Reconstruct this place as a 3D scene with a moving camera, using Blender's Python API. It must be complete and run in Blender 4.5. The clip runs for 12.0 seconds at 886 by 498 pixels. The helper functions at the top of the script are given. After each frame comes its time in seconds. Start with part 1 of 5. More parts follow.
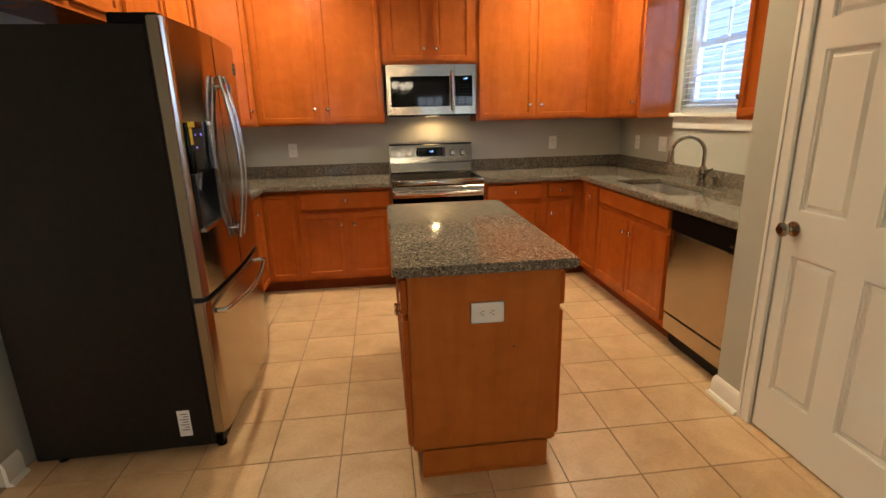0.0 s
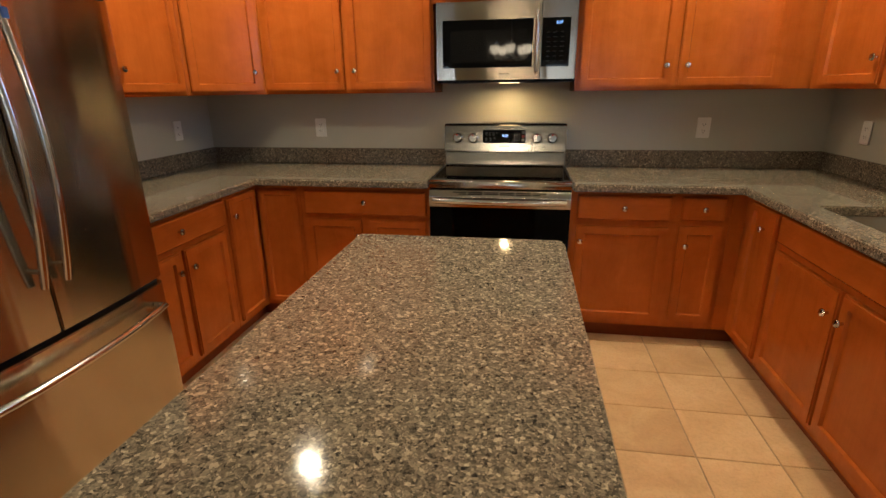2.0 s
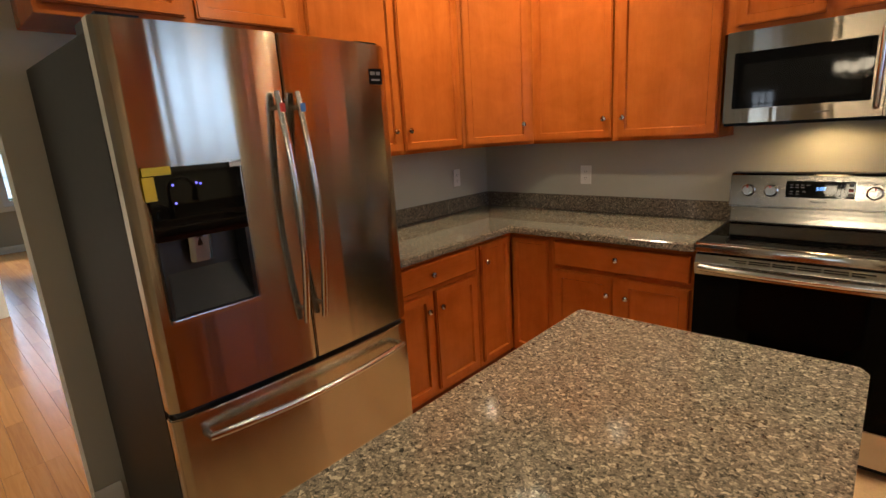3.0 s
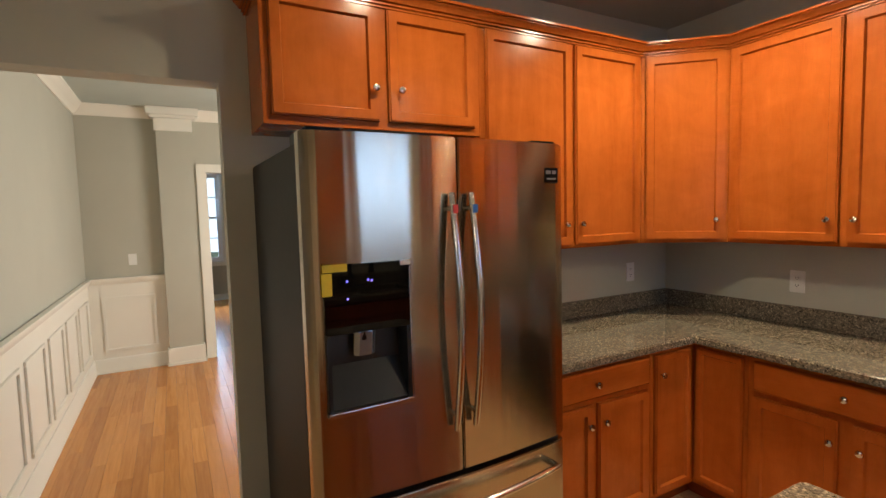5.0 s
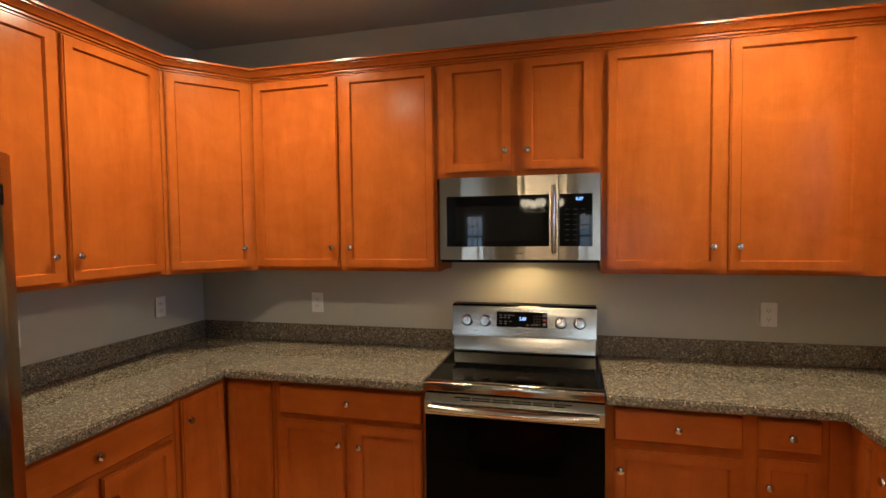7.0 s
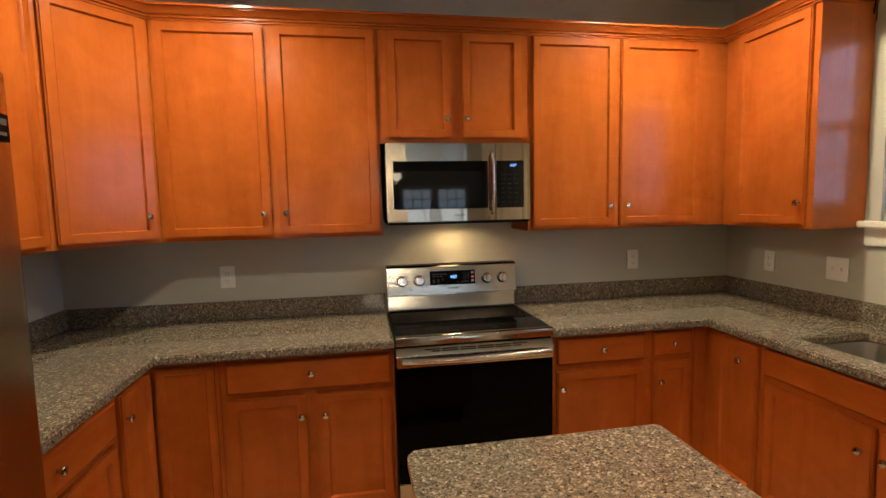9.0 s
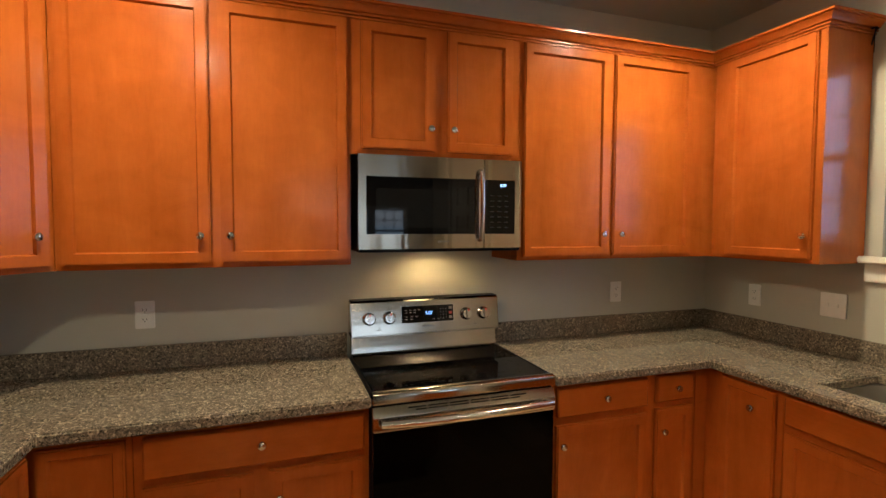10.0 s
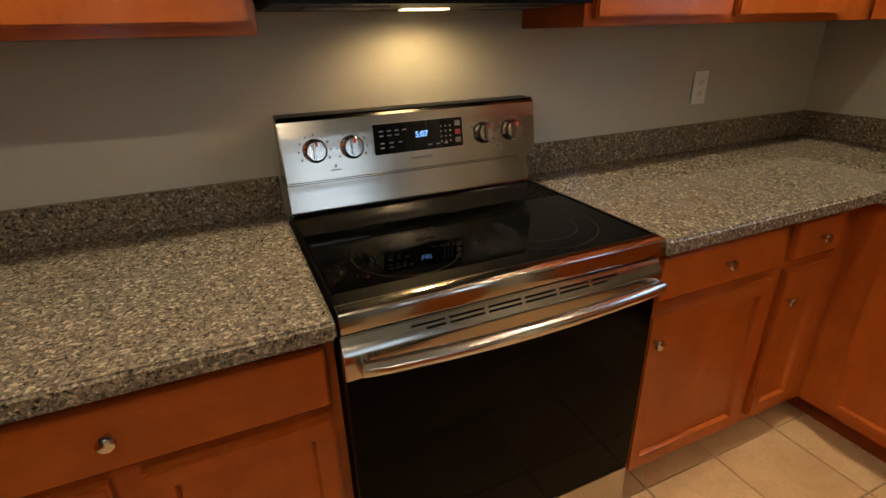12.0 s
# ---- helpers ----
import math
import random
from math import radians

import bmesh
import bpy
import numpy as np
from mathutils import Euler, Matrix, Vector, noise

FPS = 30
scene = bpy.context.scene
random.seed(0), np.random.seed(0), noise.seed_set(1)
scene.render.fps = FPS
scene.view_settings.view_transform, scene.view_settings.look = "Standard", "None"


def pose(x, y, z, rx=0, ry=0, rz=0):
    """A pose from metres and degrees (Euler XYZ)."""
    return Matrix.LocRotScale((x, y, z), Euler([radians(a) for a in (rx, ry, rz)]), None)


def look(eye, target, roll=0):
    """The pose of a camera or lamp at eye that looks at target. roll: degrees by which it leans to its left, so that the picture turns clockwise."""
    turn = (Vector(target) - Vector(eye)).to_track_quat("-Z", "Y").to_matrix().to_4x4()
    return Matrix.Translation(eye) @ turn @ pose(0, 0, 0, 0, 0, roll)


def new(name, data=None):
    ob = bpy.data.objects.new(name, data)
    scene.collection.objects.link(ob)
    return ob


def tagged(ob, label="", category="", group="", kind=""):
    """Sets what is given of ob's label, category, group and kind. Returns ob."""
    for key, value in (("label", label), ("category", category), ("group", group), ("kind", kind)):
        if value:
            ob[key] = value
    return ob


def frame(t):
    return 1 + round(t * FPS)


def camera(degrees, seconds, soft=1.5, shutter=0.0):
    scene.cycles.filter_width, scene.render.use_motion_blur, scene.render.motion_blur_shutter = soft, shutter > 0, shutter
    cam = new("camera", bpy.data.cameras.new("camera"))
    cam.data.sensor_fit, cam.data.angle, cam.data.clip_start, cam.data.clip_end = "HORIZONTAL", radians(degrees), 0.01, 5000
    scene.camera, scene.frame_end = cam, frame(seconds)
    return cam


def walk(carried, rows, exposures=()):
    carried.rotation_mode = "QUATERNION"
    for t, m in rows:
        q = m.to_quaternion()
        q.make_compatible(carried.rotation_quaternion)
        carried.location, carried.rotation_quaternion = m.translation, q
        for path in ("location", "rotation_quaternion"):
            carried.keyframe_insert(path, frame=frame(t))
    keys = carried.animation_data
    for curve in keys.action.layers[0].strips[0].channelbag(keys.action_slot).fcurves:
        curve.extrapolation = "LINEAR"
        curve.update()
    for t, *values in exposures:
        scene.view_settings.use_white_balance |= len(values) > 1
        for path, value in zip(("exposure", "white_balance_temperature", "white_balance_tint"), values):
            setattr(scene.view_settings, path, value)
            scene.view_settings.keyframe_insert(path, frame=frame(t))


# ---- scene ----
cam = camera(83.9, 12.0)
PATH = [
    (0, (-0.450, -4.668, 1.446), (-0.224, -2.754, 0.914), -1.4),
    (0.5, (-0.276, -4.297, 1.421), (-0.110, -2.401, 0.809), -1.1),
    (1, (-0.104, -3.950, 1.404), (-0.237, -2.047, 0.804), -1.3),
    (1.5, (0.017, -3.624, 1.376), (-0.287, -1.748, 0.753), -1.5),
    (2, (0.127, -3.262, 1.394), (-0.184, -1.386, 0.774), -0.7),
    (2.5, (0.210, -3.062, 1.429), (-0.711, -1.390, 0.833), -1.5),
    (3, (0.264, -3.025, 1.482), (-1.065, -1.604, 1.019), -3.6),
    (3.5, (0.213, -3.081, 1.534), (-1.401, -1.940, 1.232), -5.0),
    (3.7, (0.208, -3.098, 1.582), (-1.456, -1.997, 1.433), -4.1),
    (5.3, (0.116, -2.832, 1.573), (-1.646, -1.895, 1.445), -0.8),
    (5.5, (0.088, -2.716, 1.618), (-1.628, -1.687, 1.587), 0.2),
    (6, (0.106, -2.539, 1.652), (-1.370, -1.190, 1.687), -0.9),
    (6.5, (0.171, -2.511, 1.640), (-0.845, -0.796, 1.673), -0.2),
    (7, (0.231, -2.710, 1.594), (-0.256, -0.777, 1.508), -0.7),
    (7.5, (0.210, -2.849, 1.537), (0.170, -0.860, 1.327), -0.5),
    (7.7, (0.128, -2.864, 1.548), (0.168, -0.873, 1.358), -0.7),
    (9.3, (-0.632, -2.849, 1.530), (-0.185, -0.909, 1.350), -1.0),
    (9.5, (-0.669, -2.705, 1.543), (-0.142, -0.782, 1.390), -0.8),
    (10, (-0.709, -2.406, 1.545), (-0.064, -0.515, 1.443), 0.2),
    (10.5, (-0.632, -2.077, 1.524), (-0.018, -0.176, 1.432), -1.1),
    (11, (-0.588, -1.797, 1.462), (0.055, 0.056, 1.072), -1.4),
    (11.5, (-0.537, -1.498, 1.377), (0.197, 0.225, 0.673), -1.6),
    (12, (-0.501, -1.404, 1.362), (0.226, 0.279, 0.563), -1.6),
]
walk(cam, [(t, look(eye, target, roll)) for t, eye, target, roll in PATH],
     [(0, 0.30), (1, 0.14), (2, 0.0), (5.5, 0.05), (6.2, -0.05), (7.5, -0.02), (9.5, -0.02), (10.5, -0.1), (12, -0.15)])

# main planes of the place
XW, XE, H = -2.06, 1.865, 2.74        # west and east kitchen walls, ceiling
PANTRY_X, PANTRY_Y = 1.205, -2.58     # corner of the pantry block
SOUTH_Y = -8.2
COUNTER, SLAB = 0.914, 0.04

# ---- light ----
world = bpy.data.worlds.new("sky")
scene.world = world
world.use_nodes = True
sky = world.node_tree.nodes.new("ShaderNodeTexSky")
sky.sky_type, sky.sun_disc = "NISHITA", False
sky.sun_elevation, sky.sun_rotation = radians(35), radians(200)
world.node_tree.nodes["Background"].inputs["Strength"].default_value = 0.15
world.node_tree.links.new(sky.outputs[0], world.node_tree.nodes["Background"].inputs["Color"])


def lamp(name, kind, energy, color, m, **settings):
    data = bpy.data.lights.new(name, kind)
    data.energy, data.color = energy, color
    for key, value in settings.items():
        if key == "size":
            data.size = value
        elif key == "size_y":
            data.shape, data.size_y = "RECTANGLE", value
        elif key == "radius":
            data.shadow_soft_size = value
        elif key == "angle":
            data.angle = value
        elif key == "cone":
            data.spot_size, data.spot_blend = radians(value), settings["soft"]
    ob = new(name, data)
    ob.matrix_world = m
    return ob


WARM, AMBER, WARMER, DAY = (1.0, 0.87, 0.60), (1.0, 0.72, 0.42), (1.0, 0.66, 0.30), (0.48, 0.70, 1.0)
# last two cans are unseen, added to brighten the floor, island and sink
CANS = [(-1.13, -0.9), (1.0, -0.85), (-1.15, -2.05), (0.75, -2.3), (1.45, -1.45)]
lamp("sun", "SUN", 5.0, (1.0, 0.95, 0.88), look((0, 0, 20), (15, 3, 6)), angle=radians(10))
for (cx, cy), watts, cone in zip(CANS, (92, 98, 50, 52, 13), (170, 170, 174, 116, 120)):
    lamp("can_light", "SPOT", watts, AMBER if cy < -2.2 else WARM, pose(cx, cy, H - 0.05), radius=0.03, cone=cone, soft=0.8)
lamp("hood_light", "SPOT", 6, WARMER, pose(0.02, -0.165, 1.414), radius=0.025, cone=172, soft=0.55)
lamp("sink_window_light", "AREA", 16, (0.36, 0.60, 1.0), look((XE + 0.14, -1.43, 1.87), (0, -1.43, 1.6)), size=0.9, size_y=0.95)
lamp("south_window_light", "AREA", 9, DAY, look((-1.66, SOUTH_Y - 0.14, 1.4), (-1.66, 0, 1.4)), size=0.48, size_y=1.0)
lamp("south_window_light", "AREA", 18, DAY, look((1.15, SOUTH_Y - 0.14, 1.4), (1.15, 0, 1.4)), size=1.5, size_y=1.0)
lamp("far_window_light", "AREA", 45, DAY, look((-10.25, -2.05, 1.6), (-5, -2.05, 1.2)), size=1.6, size_y=1.6)
# added fill for the dining room, from an unseen opening in its north wall
lamp("added_dining_fill", "AREA", 75, (1.0, 0.94, 0.84), look((-4.1, -0.56, 1.5), (-4.1, -3, 1.2)), size=1.4, size_y=1.4)
lamp("chandelier_light", "POINT", 10, AMBER, pose(-0.13, -5.6, 1.96), radius=0.05)
# ---- materials ----
def shader(name, rough=0.5, metal=0.0, color=(0.8, 0.8, 0.8), coat=0.0, spec=0.5):
    m = bpy.data.materials.new(name)
    m.use_nodes = True
    b = m.node_tree.nodes["Principled BSDF"]
    b.inputs["Base Color"].default_value = (*color, 1)
    b.inputs["Roughness"].default_value, b.inputs["Metallic"].default_value = rough, metal
    b.inputs["Coat Weight"].default_value, b.inputs["Coat Roughness"].default_value = coat, 0.12
    b.inputs["Specular IOR Level"].default_value = spec
    return m, m.node_tree.nodes, m.node_tree.links, b


def coords(nodes, links, scale, rand=0.0):
    tc, mp = nodes.new("ShaderNodeTexCoord"), nodes.new("ShaderNodeMapping")
    mp.inputs["Scale"].default_value = scale
    links.new(tc.outputs["Object"], mp.inputs["Vector"])
    if rand:
        info, mul = nodes.new("ShaderNodeObjectInfo"), nodes.new("ShaderNodeMath")
        mul.operation, mul.inputs[1].default_value = "MULTIPLY", rand
        links.new(info.outputs["Random"], mul.inputs[0])
        links.new(mul.outputs[0], mp.inputs["Location"])
    return mp.outputs[0]


def noise_of(nodes, links, vec, scale, detail=4.0, rough=0.55, distort=0.0):
    n = nodes.new("ShaderNodeTexNoise")
    n.inputs["Scale"].default_value, n.inputs["Detail"].default_value = scale, detail
    n.inputs["Roughness"].default_value, n.inputs["Distortion"].default_value = rough, distort
    links.new(vec, n.inputs["Vector"])
    return n.outputs["Fac"]


def ramp(nodes, links, fac, stops, hard=False):
    r = nodes.new("ShaderNodeValToRGB")
    while len(r.color_ramp.elements) < len(stops):
        r.color_ramp.elements.new(0.5)
    for e, (at, c) in zip(r.color_ramp.elements, stops):
        e.position, e.color = at, (*c, 1)
    if hard:
        r.color_ramp.interpolation = "CONSTANT"
    links.new(fac, r.inputs[0])
    return r.outputs[0]


def mixed(nodes, links, fac, a, b, kind="MIX"):
    m = nodes.new("ShaderNodeMix")
    m.data_type, m.blend_type = "RGBA", kind
    for socket, v in ((m.inputs[0], fac), (m.inputs[6], a), (m.inputs[7], b)):
        if isinstance(v, (int, float)):
            socket.default_value = v
        elif isinstance(v, tuple):
            socket.default_value = (*v, 1)
        else:
            links.new(v, socket)
    return m.outputs[2]


def bumped(nodes, links, b, height, strength=0.1, distance=0.002):
    n = nodes.new("ShaderNodeBump")
    n.inputs["Strength"].default_value, n.inputs["Distance"].default_value = strength, distance
    links.new(height, n.inputs["Height"])
    links.new(n.outputs[0], b.inputs["Normal"])


def wood(name, along="z", dark=(0.335, 0.074, 0.0115), mid=(0.395, 0.093, 0.0150), light=(0.450, 0.115, 0.0195), rough=0.19, coat=0.0):
    m, n, l, b = shader(name, rough, coat=coat, spec=0.22)
    s = {"x": (0.9, 6, 6), "y": (6, 0.9, 6), "z": (6, 6, 0.9)}[along]
    v = coords(n, l, s, 7.0)
    grain = noise_of(n, l, v, 1.8, 5, 0.55, 0.6)
    fine = noise_of(n, l, v, 16, 3, 0.6)
    base = ramp(n, l, grain, [(0.2, dark), (0.5, mid), (0.85, light)])
    blotch = ramp(n, l, noise_of(n, l, coords(n, l, (1.5, 1.5, 2.1) if along == "z" else (2.2, 2.2, 1.7), 3.0), 3.0, 6, 0.62, 0.9), [(0.3, (0.88, 0.85, 0.82)), (0.7, (1.07, 1.10, 1.13))])
    c = mixed(n, l, 1.0, base, blotch, "MULTIPLY")
    c = mixed(n, l, 0.17, c, ramp(n, l, fine, [(0.35, (0.75, 0.7, 0.66)), (0.6, (1.05, 1.05, 1.05))]), "MULTIPLY")
    l.new(c, b.inputs["Base Color"])
    bumped(n, l, b, fine, 0.05, 0.001)
    return m


def granite(name):
    m, n, l, b = shader(name, 0.2, spec=0.38)
    v = coords(n, l, (1, 1, 1))
    warp = n.new("ShaderNodeVectorMath")
    warp.operation = "ADD"
    wn = n.new("ShaderNodeTexNoise")
    wn.inputs["Scale"].default_value = 60
    l.new(v, wn.inputs["Vector"])
    sc = n.new("ShaderNodeVectorMath")
    sc.operation = "SCALE"
    sc.inputs["Scale"].default_value = 0.012
    l.new(wn.outputs["Color"], sc.inputs[0])
    l.new(v, warp.inputs[0])
    l.new(sc.outputs[0], warp.inputs[1])

    def cells(scale):
        t = n.new("ShaderNodeTexVoronoi")
        t.inputs["Scale"].default_value = scale
        l.new(warp.outputs[0], t.inputs["Vector"])
        sep = n.new("ShaderNodeSeparateColor")
        l.new(t.outputs["Color"], sep.inputs[0])
        return sep.outputs[0]

    big = ramp(n, l, cells(165), [(0.0, (0.008, 0.008, 0.008)), (0.09, (0.075, 0.071, 0.063)), (0.36, (0.150, 0.138, 0.118)), (0.70, (0.255, 0.230, 0.192)), (0.92, (0.52, 0.475, 0.40))], True)
    small = ramp(n, l, cells(320), [(0.0, (0.040, 0.040, 0.040)), (0.22, (0.095, 0.090, 0.080)), (0.56, (0.175, 0.160, 0.135)), (0.90, (0.35, 0.32, 0.265))], True)
    c = mixed(n, l, 0.50, big, small)
    spots = ramp(n, l, noise_of(n, l, v, 70, 3, 0.5), [(0.30, (0.15, 0.15, 0.15)), (0.36, (1, 1, 1))])
    c = mixed(n, l, 0.8, c, spots, "MULTIPLY")
    c = mixed(n, l, 1.0, c, (1.15, 1.03, 0.88), "MULTIPLY")
    l.new(c, b.inputs["Base Color"])
    l.new(ramp(n, l, noise_of(n, l, v, 120, 2), [(0.35, (0.04,) * 3), (0.5, (0.06,) * 3), (0.65, (0.12,) * 3)]), b.inputs["Roughness"])
    return m


def steel(name, color=(0.47, 0.40, 0.315), rough=0.19, aniso=1.0, turn=0.25, wave=0.22):
    m, n, l, b = shader(name, rough, 1.0, color)
    smear = noise_of(n, l, coords(n, l, (1, 1, 1)), 2.2, 4, 0.6, 0.4)
    l.new(mixed(n, l, 1.0, color, ramp(n, l, smear, [(0.3, (0.95, 0.95, 0.95)), (0.7, (1.02, 1.02, 1.02))]), "MULTIPLY"), b.inputs["Base Color"])
    b.inputs["Anisotropic"].default_value = aniso
    t = n.new("ShaderNodeTangent")
    t.direction_type, t.axis = "RADIAL", "Z"
    l.new(t.outputs[0], b.inputs["Tangent"])
    b.inputs["Anisotropic Rotation"].default_value = turn
    bumped(n, l, b, noise_of(n, l, coords(n, l, (5, 5, 0.12)), 2.0, 2), wave, 0.006)
    return m


def paint(name, color, rough=0.6, grain=140, var=0.05, bump=0.06):
    m, n, l, b = shader(name, rough)
    v = coords(n, l, (1, 1, 1))
    big = ramp(n, l, noise_of(n, l, v, 1.3, 4, 0.6), [(0.25, (1 - var,) * 3), (0.75, (1 + var,) * 3)])
    l.new(mixed(n, l, 1.0, color, big, "MULTIPLY"), b.inputs["Base Color"])
    bumped(n, l, b, noise_of(n, l, v, grain, 2), bump, 0.002)
    return m


def tile_mat(name):
    m, n, l, b = shader(name, 0.36, spec=0.45)
    info = n.new("ShaderNodeObjectInfo")
    v = coords(n, l, (1, 1, 1), 9.0)
    c = ramp(n, l, noise_of(n, l, v, 5.0, 6, 0.62, 0.5), [(0.28, (0.50, 0.312, 0.160)), (0.52, (0.60, 0.389, 0.210)), (0.75, (0.67, 0.465, 0.264))])
    c = mixed(n, l, 1.0, c, ramp(n, l, info.outputs["Random"], [(0.0, (0.90, 0.89, 0.87)), (1.0, (1.05, 1.05, 1.05))]), "MULTIPLY")
    c = mixed(n, l, 0.5, c, ramp(n, l, noise_of(n, l, v, 90, 3), [(0.3, (0.82, 0.80, 0.77)), (0.55, (1.03, 1.03, 1.03))]), "MULTIPLY")
    l.new(c, b.inputs["Base Color"])
    l.new(ramp(n, l, noise_of(n, l, v, 9, 4), [(0.3, (0.28,) * 3), (0.7, (0.46,) * 3)]), b.inputs["Roughness"])
    bumped(n, l, b, noise_of(n, l, v, 26, 4), 0.12, 0.002)
    return m


def oak_mat(name, island=False):
    m, n, l, b = shader(name, 0.24, spec=0.5)
    if island:
        geo = n.new("ShaderNodeNewGeometry")
        pick = geo.outputs["Random Per Island"]
    else:
        pick = n.new("ShaderNodeObjectInfo").outputs["Random"]
    v = coords(n, l, (0.8, 14, 14), 0.0 if island else 11.0)
    g = noise_of(n, l, v, 3.0, 7, 0.65, 0.6)
    c = ramp(n, l, g, [(0.3, (0.50, 0.195, 0.046)), (0.55, (0.60, 0.255, 0.066)), (0.8, (0.66, 0.300, 0.088))])
    c = mixed(n, l, 1.0, c, ramp(n, l, pick, [(0.0, (0.82, 0.76, 0.70)), (0.5, (0.98, 0.96, 0.94)), (1.0, (1.08, 1.08, 1.05))]), "MULTIPLY")
    l.new(c, b.inputs["Base Color"])
    bumped(n, l, b, g, 0.05, 0.001)
    return m


def glow(name, color, strength):
    m, n, l, b = shader(name, 0.4, color=(0.8, 0.8, 0.8))
    b.inputs["Emission Color"].default_value = (*color, 1)
    b.inputs["Emission Strength"].default_value = strength
    return m


def plain(name, color, rough=0.4, metal=0.0, coat=0.0, var=0.06, spec=0.5):
    m, n, l, b = shader(name, rough, metal, color, coat, spec)
    v = coords(n, l, (1, 1, 1))
    l.new(mixed(n, l, 1.0, color, ramp(n, l, noise_of(n, l, v, 30, 4), [(0.3, (1 - var,) * 3), (0.7, (1 + var,) * 3)]), "MULTIPLY"), b.inputs["Base Color"])
    return m


def glass_mat(name):
    m = bpy.data.materials.new(name)
    m.use_nodes = True
    n, l = m.node_tree.nodes, m.node_tree.links
    n.remove(n["Principled BSDF"])
    mix, tr, gl = n.new("ShaderNodeMixShader"), n.new("ShaderNodeBsdfTransparent"), n.new("ShaderNodeBsdfGlossy")
    gl.inputs["Roughness"].default_value = 0.02
    mix.inputs[0].default_value = 0.05
    l.new(tr.outputs[0], mix.inputs[1])
    l.new(gl.outputs[0], mix.inputs[2])
    l.new(mix.outputs[0], n["Material Output"].inputs["Surface"])
    return m


CHERRY, CHERRY_H, CHERRY_Y = wood("cherry"), wood("cherry_across", "x"), wood("cherry_deep", "y")
ISLAND_WOOD = wood("island_panel", "z", (0.37, 0.098, 0.0140), (0.44, 0.124, 0.0185), (0.49, 0.145, 0.0230), 0.40, 0.0)
# toe kicks: the cabinet cherry about half as bright, recess shade put into the colour
TOE_SHADED = wood("shaded_toe_kick_wood", "x", (0.17, 0.034, 0.005), (0.21, 0.043, 0.006), (0.25, 0.055, 0.008), 0.6, 0.0)
GRANITE = granite("granite")
STEEL, STEEL_RANGE = steel("brushed_steel", rough=0.145, wave=0.32), steel("range_steel", (0.45, 0.42, 0.375), 0.15, aniso=0.6, wave=0.25)
STEEL_SMOOTH = steel("smooth_steel", (0.60, 0.585, 0.56), 0.17, 0.3, wave=0.0)
SINK_STEEL = steel("sink_steel", (0.56, 0.54, 0.50), 0.30, 0.0, wave=0.0)
NICKEL = plain("brushed_nickel", (0.60, 0.56, 0.50), 0.14, 1.0)
BRONZE = plain("aged_nickel", (0.36, 0.33, 0.29), 0.18, 1.0)
BLACK_GLASS = plain("black_glass", (0.0015, 0.0015, 0.002), 0.03, spec=0.32)
CERAMIC = plain("ceramic_glass", (0.0008, 0.0008, 0.0008), 0.02, spec=0.17)
OVEN_GLASS = plain("oven_glass", (0.001, 0.001, 0.001), 0.06, spec=0.05)
BLACK = plain("black_plastic", (0.002, 0.002, 0.0022), 0.35, spec=0.12)
DARK_GREY = plain("charcoal_enamel", (0.017, 0.0133, 0.0100), 0.5, var=0.15, spec=0.14)
GASKET = plain("rubber_gasket", (0.02, 0.02, 0.02), 0.7)
WALL = paint("greige_paint", (0.46, 0.447, 0.375), 0.65)
CEILING = paint("ceiling_paint", (0.45, 0.50, 0.47), 0.8, 200)
TRIM = paint("white_trim_paint", (0.80, 0.77, 0.69), 0.35, 60, 0.02, 0.03)
PLATE = plain("white_plastic", (0.78, 0.77, 0.73), 0.35, var=0.02)
SLOT = plain("dark_slot", (0.03, 0.03, 0.03), 0.6)
GROUT = paint("grout", (0.25, 0.185, 0.125), 0.9, 90, 0.15, 0.2)
TILE = tile_mat("ceramic_tile")
OAK, OAK_FAR = oak_mat("oak_plank"), oak_mat("oak_planks_far", True)
GLASS = glass_mat("window_glass")
VINYL = plain("white_vinyl", (0.80, 0.81, 0.82), 0.4, var=0.02)
SLAT = plain("blind_slat", (0.82, 0.82, 0.80), 0.45, var=0.02)
_n, _l = SLAT.node_tree.nodes, SLAT.node_tree.links
_mix, _tr = _n.new("ShaderNodeMixShader"), _n.new("ShaderNodeBsdfTranslucent")
_tr.inputs["Color"].default_value, _mix.inputs[0].default_value = (0.85, 0.87, 0.9, 1), 0.45
_l.new(_n["Principled BSDF"].outputs[0], _mix.inputs[1])
_l.new(_tr.outputs[0], _mix.inputs[2])
_l.new(_mix.outputs[0], _n["Material Output"].inputs["Surface"])
CAVITY = plain("dispenser_cavity", (0.012, 0.012, 0.013), 0.3)
TRAY = plain("dispenser_slope", (0.010, 0.0105, 0.012), 0.4, spec=0.2)
# emission stands in for daylight outdoors, on the backdrop panel only
BACKDROP_GLOW = glow("backdrop_glow", (0.62, 0.80, 1.0), 1.5)
FAINT_PRINT = plain("faint_print", (0.010, 0.010, 0.011), 0.4)
BLUE_LED = glow("blue_display", (0.10, 0.38, 1.0), 3.0)
BLUE_DOT = glow("blue_indicator", (0.06, 0.06, 1.0), 1.6)
BULB = glow("lamp_bulb", (1.0, 0.80, 0.52), 14.0)
GLOBE = glow("frosted_globe", (1.0, 0.84, 0.60), 20.0)
LENS = glow("hood_lens", (1.0, 0.72, 0.36), 4.0)
YELLOW = plain("yellow_tape", (0.75, 0.56, 0.02), 0.45)
